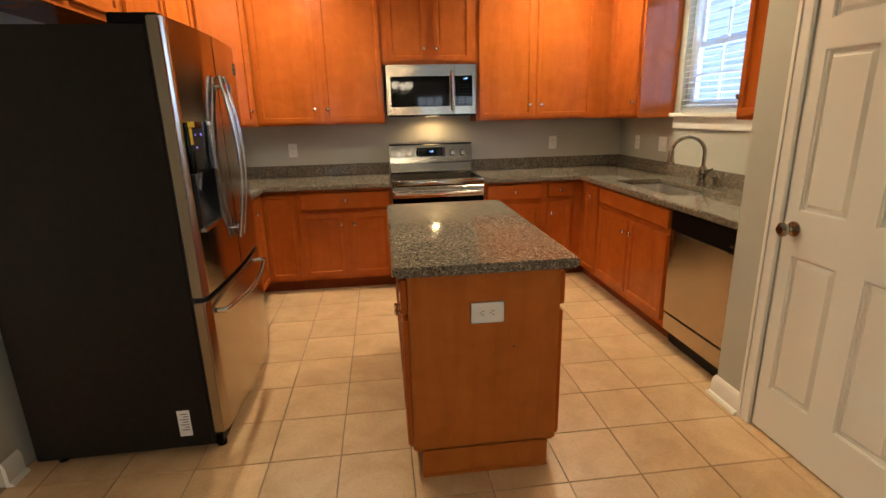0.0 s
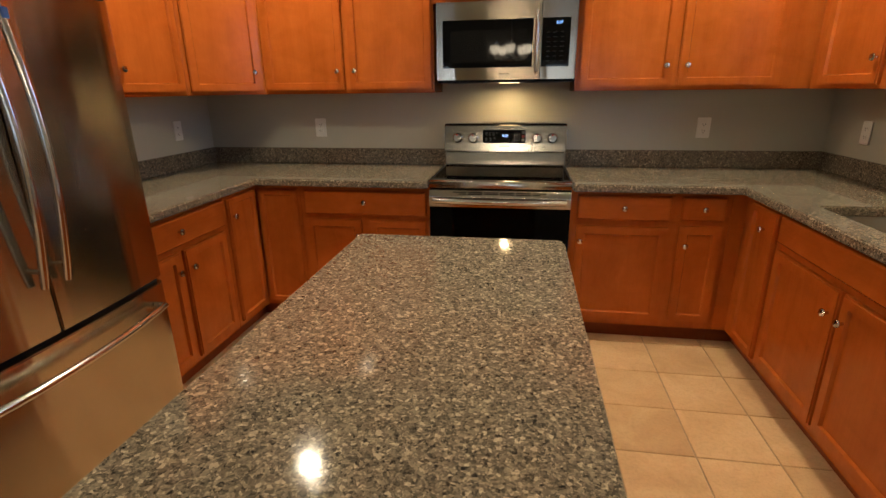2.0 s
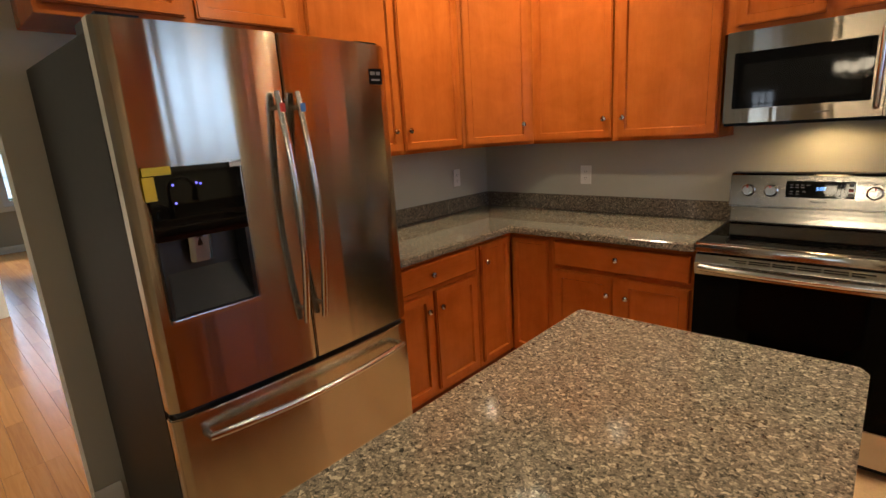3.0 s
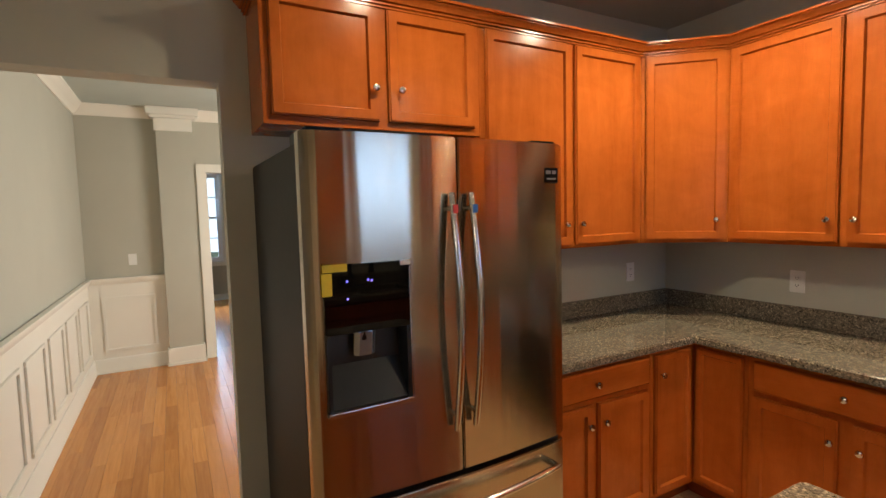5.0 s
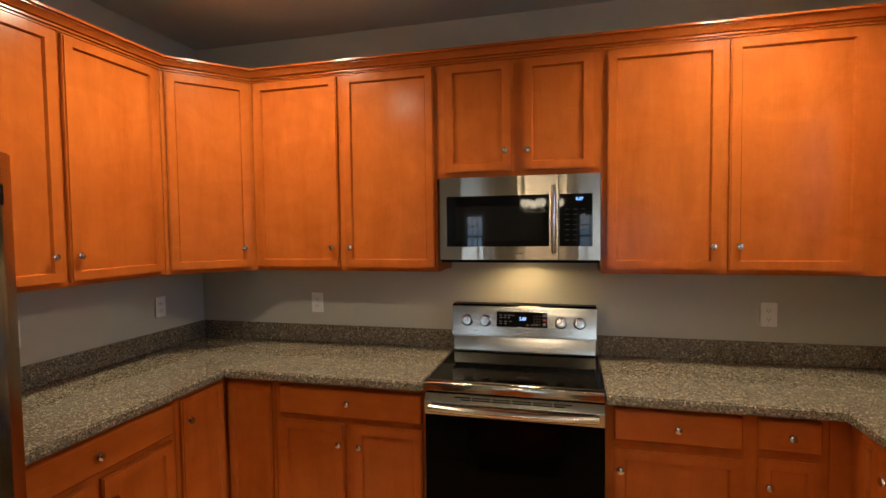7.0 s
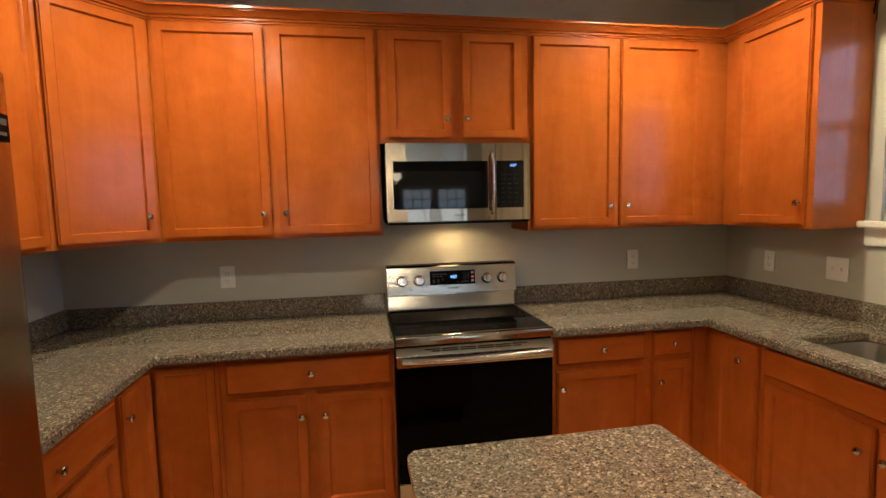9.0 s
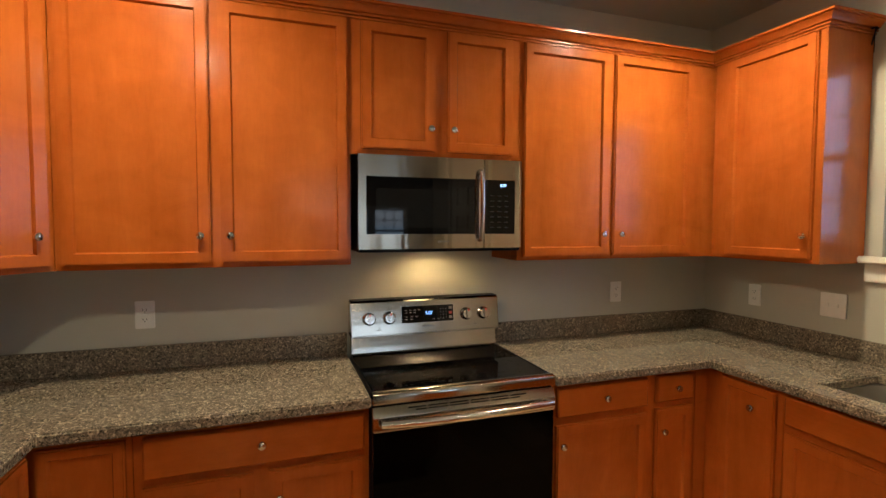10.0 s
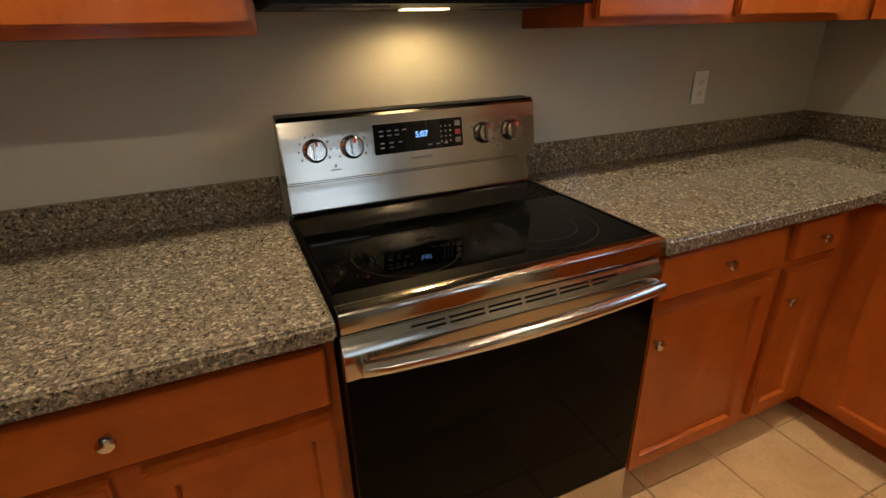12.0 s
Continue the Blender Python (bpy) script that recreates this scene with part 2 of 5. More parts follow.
RED, BLUE = plain("red_sticker", (0.65, 0.04, 0.03), 0.4), plain("blue_sticker", (0.02, 0.13, 0.45), 0.4)
GREY_PRINT = plain("grey_print", (0.16, 0.155, 0.15), 0.5)
PALE_PRINT = plain("pale_print", (0.22, 0.215, 0.21), 0.5)
RING = plain("burner_ring", (0.022, 0.021, 0.021), 0.2)
SIDING = paint("blue_siding", (0.34, 0.50, 0.84), 0.7, 50, 0.08, 0.1)
GRASS = paint("grass", (0.07, 0.11, 0.035), 0.9, 20, 0.3, 0.5)
HEDGE = paint("foliage", (0.07, 0.11, 0.05), 0.8, 9, 0.5, 0.8)
# ---- mesh helpers ----
def add_box(bm, x0, x1, y0, y1, z0, z1):
    m = Matrix.Translation(((x0 + x1) / 2, (y0 + y1) / 2, (z0 + z1) / 2)) @ Matrix.Diagonal((abs(x1 - x0), abs(y1 - y0), abs(z1 - z0), 1))
    return bmesh.ops.create_cube(bm, size=1, matrix=m)["verts"]


def soften(bm, width=0.003, segments=2, angle=40):
    bm.normal_update()
    edges = [e for e in bm.edges if len(e.link_faces) == 2 and e.calc_face_angle(0) > radians(angle)]
    if width and edges:
        bmesh.ops.bevel(bm, geom=edges, offset=width, segments=segments, affect="EDGES", clamp_overlap=True)
    return bm


def boxes(*dims, bevel=0.003, segments=2):
    bm = bmesh.new()
    for d in dims:
        add_box(bm, *d)
    return soften(bm, bevel, segments)


def lathe(profile, m=None, n=16, bm=None):
    """Turns (radius, height) pairs round the z axis, then lays them by m."""
    bm = bm or bmesh.new()
    m = m or Matrix()
    rings = []
    for r, z in profile:
        r = max(r, 1e-5)
        rings.append([bm.verts.new(m @ Vector((r * math.cos(2 * math.pi * k / n), r * math.sin(2 * math.pi * k / n), z))) for k in range(n)])
    for a, b in zip(rings, rings[1:]):
        for k in range(n):
            bm.faces.new((a[k], a[(k + 1) % n], b[(k + 1) % n], b[k]))
    bm.faces.new(rings[0][::-1])
    bm.faces.new(rings[-1])
    bmesh.ops.recalc_face_normals(bm, faces=bm.faces)
    return bm


def tube(points, radius, n=10, bm=None, flat=1.0):
    """A round bar along points; radius one number or one for each point; flat squashes it sideways."""
    bm = bm or bmesh.new()
    pts = [Vector(p) for p in points]
    radii = radius if isinstance(radius, (list, tuple)) else [radius] * len(pts)
    rings, side = [], None
    for k, p in enumerate(pts):
        d = (pts[min(k + 1, len(pts) - 1)] - pts[max(k - 1, 0)]).normalized()
        if side is None:
            side = d.orthogonal().normalized() if abs(d.z) < 0.9 else Vector((1, 0, 0))
        side = (side - d * side.dot(d)).normalized()
        up = d.cross(side)
        rings.append([bm.verts.new(p + radii[k] * (flat * math.cos(2 * math.pi * j / n) * side + math.sin(2 * math.pi * j / n) * up)) for j in range(n)])
    for a, b in zip(rings, rings[1:]):
        for j in range(n):
            bm.faces.new((a[j], a[(j + 1) % n], b[(j + 1) % n], b[j]))
    bm.faces.new(rings[0][::-1])
    bm.faces.new(rings[-1])
    bmesh.ops.recalc_face_normals(bm, faces=bm.faces)
    return bm


def slab(us, vs, depth, holes=(), bevel=0.0, segments=2, skip=None):
    """A plate of the cells between us and vs (x and y), 0 to depth in z, without the cells in holes."""
    bm, made = bmesh.new(), {}

    def v(i, j, k):
        if (i, j, k) not in made:
            made[i, j, k] = bm.verts.new((us[i], vs[j], depth if k else 0.0))
        return made[i, j, k]

    full = {(i, j) for i in range(len(us) - 1) for j in range(len(vs) - 1)} - set(holes)
    for i, j in full:
        bm.faces.new((v(i, j, 1), v(i + 1, j, 1), v(i + 1, j + 1, 1), v(i, j + 1, 1)))
        bm.faces.new((v(i, j, 0), v(i, j + 1, 0), v(i + 1, j + 1, 0), v(i + 1, j, 0)))
        for (a, b), p, q in (((i - 1, j), (i, j + 1), (i, j)), ((i + 1, j), (i + 1, j), (i + 1, j + 1)), ((i, j - 1), (i, j), (i + 1, j)), ((i, j + 1), (i + 1, j + 1), (i, j + 1))):
            if (a, b) not in full:
                bm.faces.new((v(*p, 0), v(*q, 0), v(*q, 1), v(*p, 1)))
    bmesh.ops.recalc_face_normals(bm, faces=bm.faces)
    return soften(bm, bevel, segments)


def prism(outline, z0, z1, bevel=0.0, segments=2):
    bm = bmesh.new()
    low, high = [bm.verts.new((x, y, z0)) for x, y in outline], [bm.verts.new((x, y, z1)) for x, y in outline]
    bm.faces.new(low[::-1])
    bm.faces.new(high)
    for k in range(len(outline)):
        bm.faces.new((low[k], low[(k + 1) % len(outline)], high[(k + 1) % len(outline)], high[k]))
    bmesh.ops.recalc_face_normals(bm, faces=bm.faces)
    return soften(bm, bevel, segments)


def sweep(path, profile, bm=None):
    """Runs a profile of (offset to the right of the way, height) along a flat path with mitred corners."""
    bm = bm or bmesh.new()
    pts, rings = [Vector((*p, 0)) for p in path], []
    for k, p in enumerate(pts):
        a = (p - pts[k - 1]).normalized() if k else None
        b = (pts[k + 1] - p).normalized() if k < len(pts) - 1 else None
        na, nb = [Vector((d.y, -d.x, 0)) if d else None for d in (a, b)]
        if na and nb:
            mit = (na + nb).normalized()
            mit /= mit.dot(na)
        else:
            mit = na or nb
        rings.append([bm.verts.new(p + mit * o + Vector((0, 0, z))) for o, z in profile])
    for a, b in zip(rings, rings[1:]):
        for j in range(len(profile)):
            i = (j + 1) % len(profile)
            bm.faces.new((a[j], a[i], b[i], b[j]))
    bm.faces.new(rings[0][::-1])
    bm.faces.new(rings[-1])
    bmesh.ops.recalc_face_normals(bm, faces=bm.faces)
    return bm


def rounded(x0, x1, y0, y1, r, n=5):
    out = []
    for cx, cy, a in ((x1 - r, y1 - r, 0), (x0 + r, y1 - r, 90), (x0 + r, y0 + r, 180), (x1 - r, y0 + r, 270)):
        out += [(cx + r * math.cos(radians(a + 90 * k / n)), cy + r * math.sin(radians(a + 90 * k / n))) for k in range(n + 1)]
    return out


def turned(bm, m):
    bmesh.ops.transform(bm, matrix=m, verts=bm.verts)
    return bm


def mesh_of(name, bm, material, sharp=35):
    me = bpy.data.meshes.new(name)
    bm.normal_update()
    bm.to_mesh(me)
    bm.free()
    me.materials.append(material)
    me.shade_smooth()
    me.set_sharp_from_angle(angle=radians(sharp))
    return me


def part(name, bm, material, parent, label=""):
    ob = new(name, mesh_of(name, bm, material))
    ob.parent = parent
    return tagged(ob, label)


def thing(name, label, category, m=None, group=""):
    ob = new(name)
    ob.empty_display_size = 0.1
    ob.matrix_basis = m or Matrix()
    return tagged(ob, label, category, group)


def structure(name, bm, material, label="", category=""):
    return tagged(new(name, mesh_of(name, bm, material)), label, category, kind="structure")


def lettering(text, size, m, material, parent):
    curve = bpy.data.curves.new("lettering", "FONT")
    curve.body, curve.size, curve.extrude, curve.align_x, curve.align_y = text, size, 0.0004, "CENTER", "CENTER"
    ob = new("lettering", curve)
    me = bpy.data.meshes.new_from_object(ob)
    bpy.data.objects.remove(ob)
    me.materials.clear()
    me.materials.append(material)
    ob = new("lettering", me)
    ob.parent, ob.matrix_basis = parent, m
    return ob


def facing(x, y, z):
    """Turns a thing drawn flat in x and y so that it stands up and faces the local -y."""
    return pose(x, y, z, 90)
# ---- structure ----
T = 0.12
structure("wall_north", boxes((XW - T, XE + T, 0, T, 0, H), bevel=0), WALL, "greige painted kitchen wall behind the range", "wall")


def upright(us, zs, holes=()):
    """A wall plate drawn in (along, height), T thick."""
    return slab(us, zs, T, holes)


# wall_west: along runs with +y, thickness goes to -x
WEST = Matrix(((0, 0, -1, XW), (1, 0, 0, 0), (0, 1, 0, 0), (0, 0, 0, 1)))
OPEN_N, OPEN_S, OPEN_Z = -2.755, -3.62, 2.12
structure("wall_west", turned(upright([SOUTH_Y, OPEN_S, OPEN_N, 0], [0, OPEN_Z, H], {(1, 0)}), WEST), WALL, "greige wall with an open doorway to the dining room", "wall")
EAST = Matrix(((0, 0, 1, XE), (1, 0, 0, 0), (0, 1, 0, 0), (0, 0, 0, 1)))
WIN_S, WIN_N, WIN_LOW, WIN_HIGH = -1.90, -0.955, 1.372, 2.36
structure("wall_east", turned(upright([PANTRY_Y - T, WIN_S, WIN_N, 0], [0, WIN_LOW, WIN_HIGH, H], {(1, 1)}), EAST), WALL, "greige wall over the sink with a window opening", "wall")
structure("wall_pantry_north", boxes((PANTRY_X + T, XE, PANTRY_Y - T, PANTRY_Y, 0, H), bevel=0), WALL, "greige end wall of the pantry", "wall")
PANTRY = Matrix(((0, 0, 1, PANTRY_X), (1, 0, 0, 0), (0, 1, 0, 0), (0, 0, 0, 1)))
DOOR_N, DOOR_S, DOOR_H = -2.835, -3.60, 2.045
structure("wall_pantry_west", turned(upright([-4.3, DOOR_S, DOOR_N, PANTRY_Y], [0, DOOR_H, H], {(1, 0)}), PANTRY), WALL, "greige pantry wall with a door", "wall")
structure("wall_pantry_south", boxes((PANTRY_X + T, 2.7, -4.3, -4.3 + T, 0, H), bevel=0), WALL, "plain greige wall", "wall")
structure("wall_pantry_back", boxes((XE, XE + T, -4.18, PANTRY_Y - T, 0, H), bevel=0), WALL, "plain greige wall", "wall")
structure("wall_east_south", boxes((2.7, 2.7 + T, SOUTH_Y, -4.3 + T, 0, H), bevel=0), WALL, "plain greige wall", "wall")
SOUTH = Matrix(((1, 0, 0, 0), (0, 0, -1, SOUTH_Y), (0, 1, 0, 0), (0, 0, 0, 1)))
structure("wall_south", turned(upright([XW - T, -1.9, -1.42, 0.4, 1.9, 2.7 + T], [0, 0.9, 1.9, H], {(1, 1), (3, 1)}), SOUTH), WALL, "greige wall with a narrow and a wide window", "wall")
structure("ceiling", boxes((-10.4, 2.9, SOUTH_Y - 0.2, 1.2, H, H + 0.1), bevel=0), CEILING, "off-white painted flat ceiling", "ceiling")

# dining room and the far room
DX, DS, DN, FX = -5.93, -3.75, -0.55, -10.2
structure("wall_dining_south", boxes((FX, XW - T, DS - T, DS, 0, H), bevel=0), WALL, "greige dining room wall above white wainscot", "wall")
NORTH = Matrix(((1, 0, 0, 0), (0, 0, 1, DN), (0, 1, 0, 0), (0, 0, 0, 1)))
structure("wall_dining_north", turned(upright([DX, -4.85, -3.35, XW - T], [0, 0.78, 2.22, H], {(1, 1)}), NORTH), WALL, "plain greige wall with an added opening for the fill lamp", "wall")
DINING = Matrix(((0, 0, -1, DX), (1, 0, 0, 0), (0, 1, 0, 0), (0, 0, 0, 1)))
structure("wall_dining_west", turned(upright([DS, -2.60, -1.45, 1.0], [0, 2.08, H], {(1, 0)}), DINING), WALL, "greige dining wall with a cased opening", "wall")
FAR = Matrix(((0, 0, -1, FX), (1, 0, 0, 0), (0, 1, 0, 0), (0, 0, 0, 1)))
structure("wall_far", turned(upright([DS, -2.86, -2.11, -2.0, -1.25, 1.0], [0, 0.74, 2.42, H], {(1, 1), (3, 1)}), FAR), WALL, "greige wall of the far room with two windows", "wall")
structure("wall_far_north", boxes((FX - T, DX - T, 1.0, 1.0 + T, 0, H), bevel=0), WALL, "plain greige wall", "wall")

floor = structure("floor", boxes((XW - 0.06, 2.8, SOUTH_Y - 0.1, 0.1, -0.08, -0.0045), bevel=0), GROUT, "beige ceramic tile floor with dark grout", "floor")
oak_floor = structure("floor_oak", boxes((FX - 0.1, XW - 0.06, DS - 0.1, 1.1, -0.08, -0.004), bevel=0), plain("plank_gap", (0.10, 0.045, 0.016), 0.6), "golden oak strip floor with a satin finish", "floor")
structure("ground", boxes((-400, 400, -400, 400, -0.5, -0.3), bevel=0), GRASS, "green lawn around the house", "ground")

# baseboards
BASE = [(0, 0), (0.032, 0), (0.030, 0.010), (0.024, 0.017), (0.016, 0.019), (0.016, 0.085), (0.010, 0.102), (0.004, 0.110), (0, 0.110)]


def baseboard(path, profile=BASE, name="baseboard"):
    return structure(name, sweep(path, profile), TRIM, "white painted moulded baseboard", "baseboard")


baseboard([(XW, -2.66), (XW, OPEN_N - 0.004)][::-1])
baseboard([(XW, OPEN_S), (XW, SOUTH_Y)][::-1])
baseboard([(PANTRY_X, DOOR_N + 0.072), (PANTRY_X, PANTRY_Y), (1.29, PANTRY_Y)][::-1])
baseboard([(PANTRY_X, -4.3), (PANTRY_X, DOOR_S - 0.072)][::-1])
baseboard([(FX, DS), (FX, 1.0)])
TALL = [(0, 0), (0.028, 0), (0.028, 0.03), (0.018, 0.045), (0.018, 0.125), (0.008, 0.15), (0, 0.15)]

# wainscot of the dining room
wains = structure("wainscot", boxes((DX, XW - T, DS, DS + 0.012, 0.0, 0.93), (DX, DX + 0.012, DS + 0.012, -3.05, 0.0, 0.93), bevel=0.001), TRIM, "white painted wainscot with framed panels", "wainscot")
part("chair_rail", sweep([(DX + 0.012, -3.05), (DX + 0.012, DS + 0.012), (XW - T, DS + 0.012)][::-1], [(0, 0.925), (0.012, 0.925), (0.03, 0.955), (0.036, 0.972), (0.036, 0.985), (0, 0.985)][::1]), TRIM, wains)
part("baseboard_tall", sweep([(DX + 0.012, -3.05), (DX + 0.012, DS + 0.012), (XW - T, DS + 0.012)][::-1], TALL), TRIM, wains)


def panel_frame(m, w, h):
    bm = bmesh.new()
    for d in ((0, w, 0, 0.03), (0, w, h - 0.03, h), (0, 0.03, 0.03, h - 0.03), (w - 0.03, w, 0.03, h - 0.03)):
        add_box(bm, d[0], d[1], -0.014, 0, d[2], d[3])
    return part("panel_moulding", turned(soften(bm, 0.004), m), TRIM, wains)


panel_frame(pose(DX + 0.012, -3.63, 0.22, 0, 0, 90), 0.48, 0.57)
for k in range(6):
    panel_frame(pose(DX + 0.68 + 0.62 * k, DS + 0.012, 0.22, 0, 0, 180), 0.50, 0.57)
CROWN = [(0, 0), (0.012, 0), (0.02, 0.02), (0.05, 0.045), (0.075, 0.085), (0.09, 0.095), (0.09, 0.11), (0, 0.11)]
structure("crown_moulding", sweep([(DX, DN), (DX, DS), (XW - T, DS)][::-1], [(o, H - 0.11 + z) for o, z in CROWN]), TRIM, "white crown moulding at the dining ceiling", "trim")
pil = structure("pilaster", boxes((DX, DX + 0.10, -3.05, -2.72, 0, 2.56), bevel=0.003), WALL, "square greige column with a white capital and base", "column")
part("base_block", boxes((DX, DX + 0.118, -3.066, -2.704, 0.0, 0.19), (DX, DX + 0.128, -3.076, -2.694, 0, 0.03), bevel=0.003), TRIM, pil)
part("capital", boxes((DX, DX + 0.115, -3.065, -2.705, 2.50, 2.63), (DX, DX + 0.15, -3.10, -2.67, 2.63, 2.66), (DX, DX + 0.18, -3.13, -2.64, 2.66, H - 0.002), bevel=0.006), TRIM, pil)
structure("trim_opening", boxes((DX, DX + 0.02, -2.69, -2.60, 0, 2.17), (DX, DX + 0.02, -1.45, -1.36, 0, 2.17), (DX, DX + 0.02, -2.60, -1.45, 2.08, 2.17), (DX - T - 0.002, DX, -2.604, -2.585, 0, 2.08), bevel=0.003), TRIM, "white casing round the opening to the far room", "trim")


# ---- windows ----
def sash_window(name, m, w, h, label, cols=3, rows=2, split=0.5):
    """A double-hung window in the local plane y = 0, standing from x 0 to w and z 0 to h."""
    ob = tagged(thing(name, label, "window", m), kind="structure")
    f = 0.045
    part("window_frame", boxes((0, f, -0.03, 0.04, 0, h), (w - f, w, -0.03, 0.04, 0, h), (f, w - f, -0.03, 0.04, 0, f), (f, w - f, -0.03, 0.04, h - f, h), bevel=0.004), VINYL, ob)
    for k, (z0, z1, y) in enumerate(((f, h * split + 0.02, -0.012), (h * split - 0.02, h - f, 0.014))):
        s = 0.04
        sash = part("sash", boxes((f, f + s, y - 0.012, y + 0.012, z0, z1), (w - f - s, w - f, y - 0.012, y + 0.012, z0, z1), (f + s, w - f - s, y - 0.012, y + 0.012, z0, z0 + s), (f + s, w - f - s, y - 0.012, y + 0.012, z1 - s, z1), bevel=0.003), VINYL, ob)
        a, b, c, d = f + s, w - f - s, z0 + s, z1 - s
        bars = [(a + (b - a) * i / cols - 0.009, a + (b - a) * i / cols + 0.009, y - 0.006, y + 0.006, c, d) for i in range(1, cols)]
        bars += [(a, b, y - 0.0045, y + 0.0045, c + (d - c) * j / rows - 0.009, c + (d - c) * j / rows + 0.009) for j in range(1, rows)]
        part("muntin", boxes(*bars, bevel=0.001), VINYL, sash)
        pane = part("pane", boxes((a, b, y - 0.002, y + 0.002, c, d), bevel=0), GLASS, sash)
        pane.visible_shadow = False
    return ob


WW, WH = WIN_N - WIN_S, WIN_HIGH - WIN_LOW
win = sash_window("window_1", pose(XE + 0.075, WIN_N, WIN_LOW + 0.03, 0, 0, -90), WW, WH - 0.03, "white double-hung window over the sink")
part("window_sill", boxes((-0.105, WW + 0.105, -0.125, -0.0765, -0.03, 0.002), (0.002, WW - 0.002, -0.0765, -0.03, -0.029, 0.0), bevel=0.006), TRIM, win)
part("apron", boxes((-0.06, WW + 0.06, -0.093, -0.0765, -0.115, -0.03), bevel=0.005), TRIM, win)
sash_window("window_2", pose(FX - 0.04, -2.86, 0.74, 0, 0, 90), 0.75, 1.68, "white double-hung window of the far room", 2, 2)
sash_window("window_3", pose(FX - 0.04, -2.0, 0.74, 0, 0, 90), 0.75, 1.68, "white double-hung window of the far room", 2, 2)
structure("trim_far_windows", boxes((FX, FX + 0.018, -2.95, -2.86, 0.66, 2.5), (FX, FX + 0.018, -1.25, -1.16, 0.66, 2.5), (FX, FX + 0.018, -2.86, -1.25, 2.42, 2.5), (FX, FX + 0.018, -2.11, -2.0, 0.74, 2.42), (FX, FX + 0.04, -2.86, -1.25, 0.66, 0.74), bevel=0.003), TRIM, "white casing of the far windows", "trim")
# unseen window, added only to give the dining fill lamp an opening
sash_window("window_6", pose(-4.85, DN + 0.05, 0.78), 1.5, 1.44, "unseen white double-hung window added round the dining fill lamp")
for k, (x0, w) in enumerate(((-1.9, 0.48), (0.4, 0.75), (1.15, 0.75))):
    sash_window(f"window_{4 + k}", pose(x0, SOUTH_Y - 0.05, 0.9, 0, 0, 180) @ pose(-w, 0, 0), w, 1.0, "white gridded window of the breakfast corner")

# blind in the sink window
blind = thing("window_blind", "white slatted blind lowered over the sink window", "blind", pose(XE + 0.022, WIN_N - 0.012, WIN_LOW, 0, 0, -90))
BW = WW - 0.024
part("headrail", boxes((0, BW, -0.02, 0.022, WH - 0.05, WH - 0.004), bevel=0.003), SLAT, blind)
part("bottom_rail", boxes((0, BW, -0.022, 0.022, 0.034, 0.052), bevel=0.004), SLAT, blind)
bm = boxes((0.004, BW - 0.004, -0.022, 0.022, -0.0012, 0.0012), bevel=0)
slat_mesh = mesh_of("slat", turned(bm, pose(0, 0, 0, 14)), SLAT)
for k in range(21):
    s = new("slat", slat_mesh)
    s.parent, s.location = blind, (0, 0, 0.085 + k * 0.041)
for k in range(3):
    part("stack_slat", boxes((0.004, BW - 0.004, -0.022, 0.022, 0.053 + 0.006 * k, 0.056 + 0.006 * k), bevel=0), SLAT, blind)
for x in (0.12, BW / 2, BW - 0.12):
    part("ladder_cord", boxes((x - 0.001, x + 0.001, -0.024, -0.0225, 0.05, WH - 0.04), bevel=0), SLAT, blind)
part("wand", tube([(0.16, -0.03, WH - 0.05), (0.163, -0.034, 0.33)], 0.004, 8), SLAT, blind, "clear tilt wand")

# neighbouring house seen through the sink window
house = thing("neighbour_house", "pale blue clapboard house next door with white trim", "house", pose(6.2, -1.5, -0.3))
part("wall", boxes((0, 0.3, -9, 9, 0, 6.0), bevel=0), SIDING, house)
bm = bmesh.new()
for k in range(34):
    add_box(bm, -0.02, 0.0, -9, 9, 0.4 + 0.165 * k, 0.4 + 0.165 * k + 0.15)
tagged(part("siding_boards", bm, SIDING, house), kind="stuff")
for y in (-3.4, 7.4):
    w = part("window", boxes((-0.05, 0, y - 0.55, y - 0.47, 1.2, 2.9), (-0.05, 0, y + 0.47, y + 0.55, 1.2, 2.9), (-0.05, 0, y - 0.47, y + 0.47, 1.2, 1.28), (-0.05, 0, y - 0.47, y + 0.47, 2.82, 2.9), (-0.05, 0, y - 0.47, y + 0.47, 2.01, 2.09), bevel=0), VINYL, house)
    part("pane", boxes((-0.03, -0.022, y - 0.47, y + 0.47, 1.28, 2.82), bevel=0), BLACK_GLASS, w)
part("roof", prism([(-0.5, -9.3), (4, -9.3), (4, 9.3), (-0.5, 9.3)], 6.0, 6.2), plain("shingle_roof", (0.09, 0.09, 0.095), 0.8), house)

# added self-lit panel that fills the far windows with brightness
structure("backdrop", boxes((-30.2, -30, -30, 30, -0.3, 16), bevel=0), BACKDROP_GLOW, "glowing panel standing in for bright outdoors beyond the far windows", "backdrop")

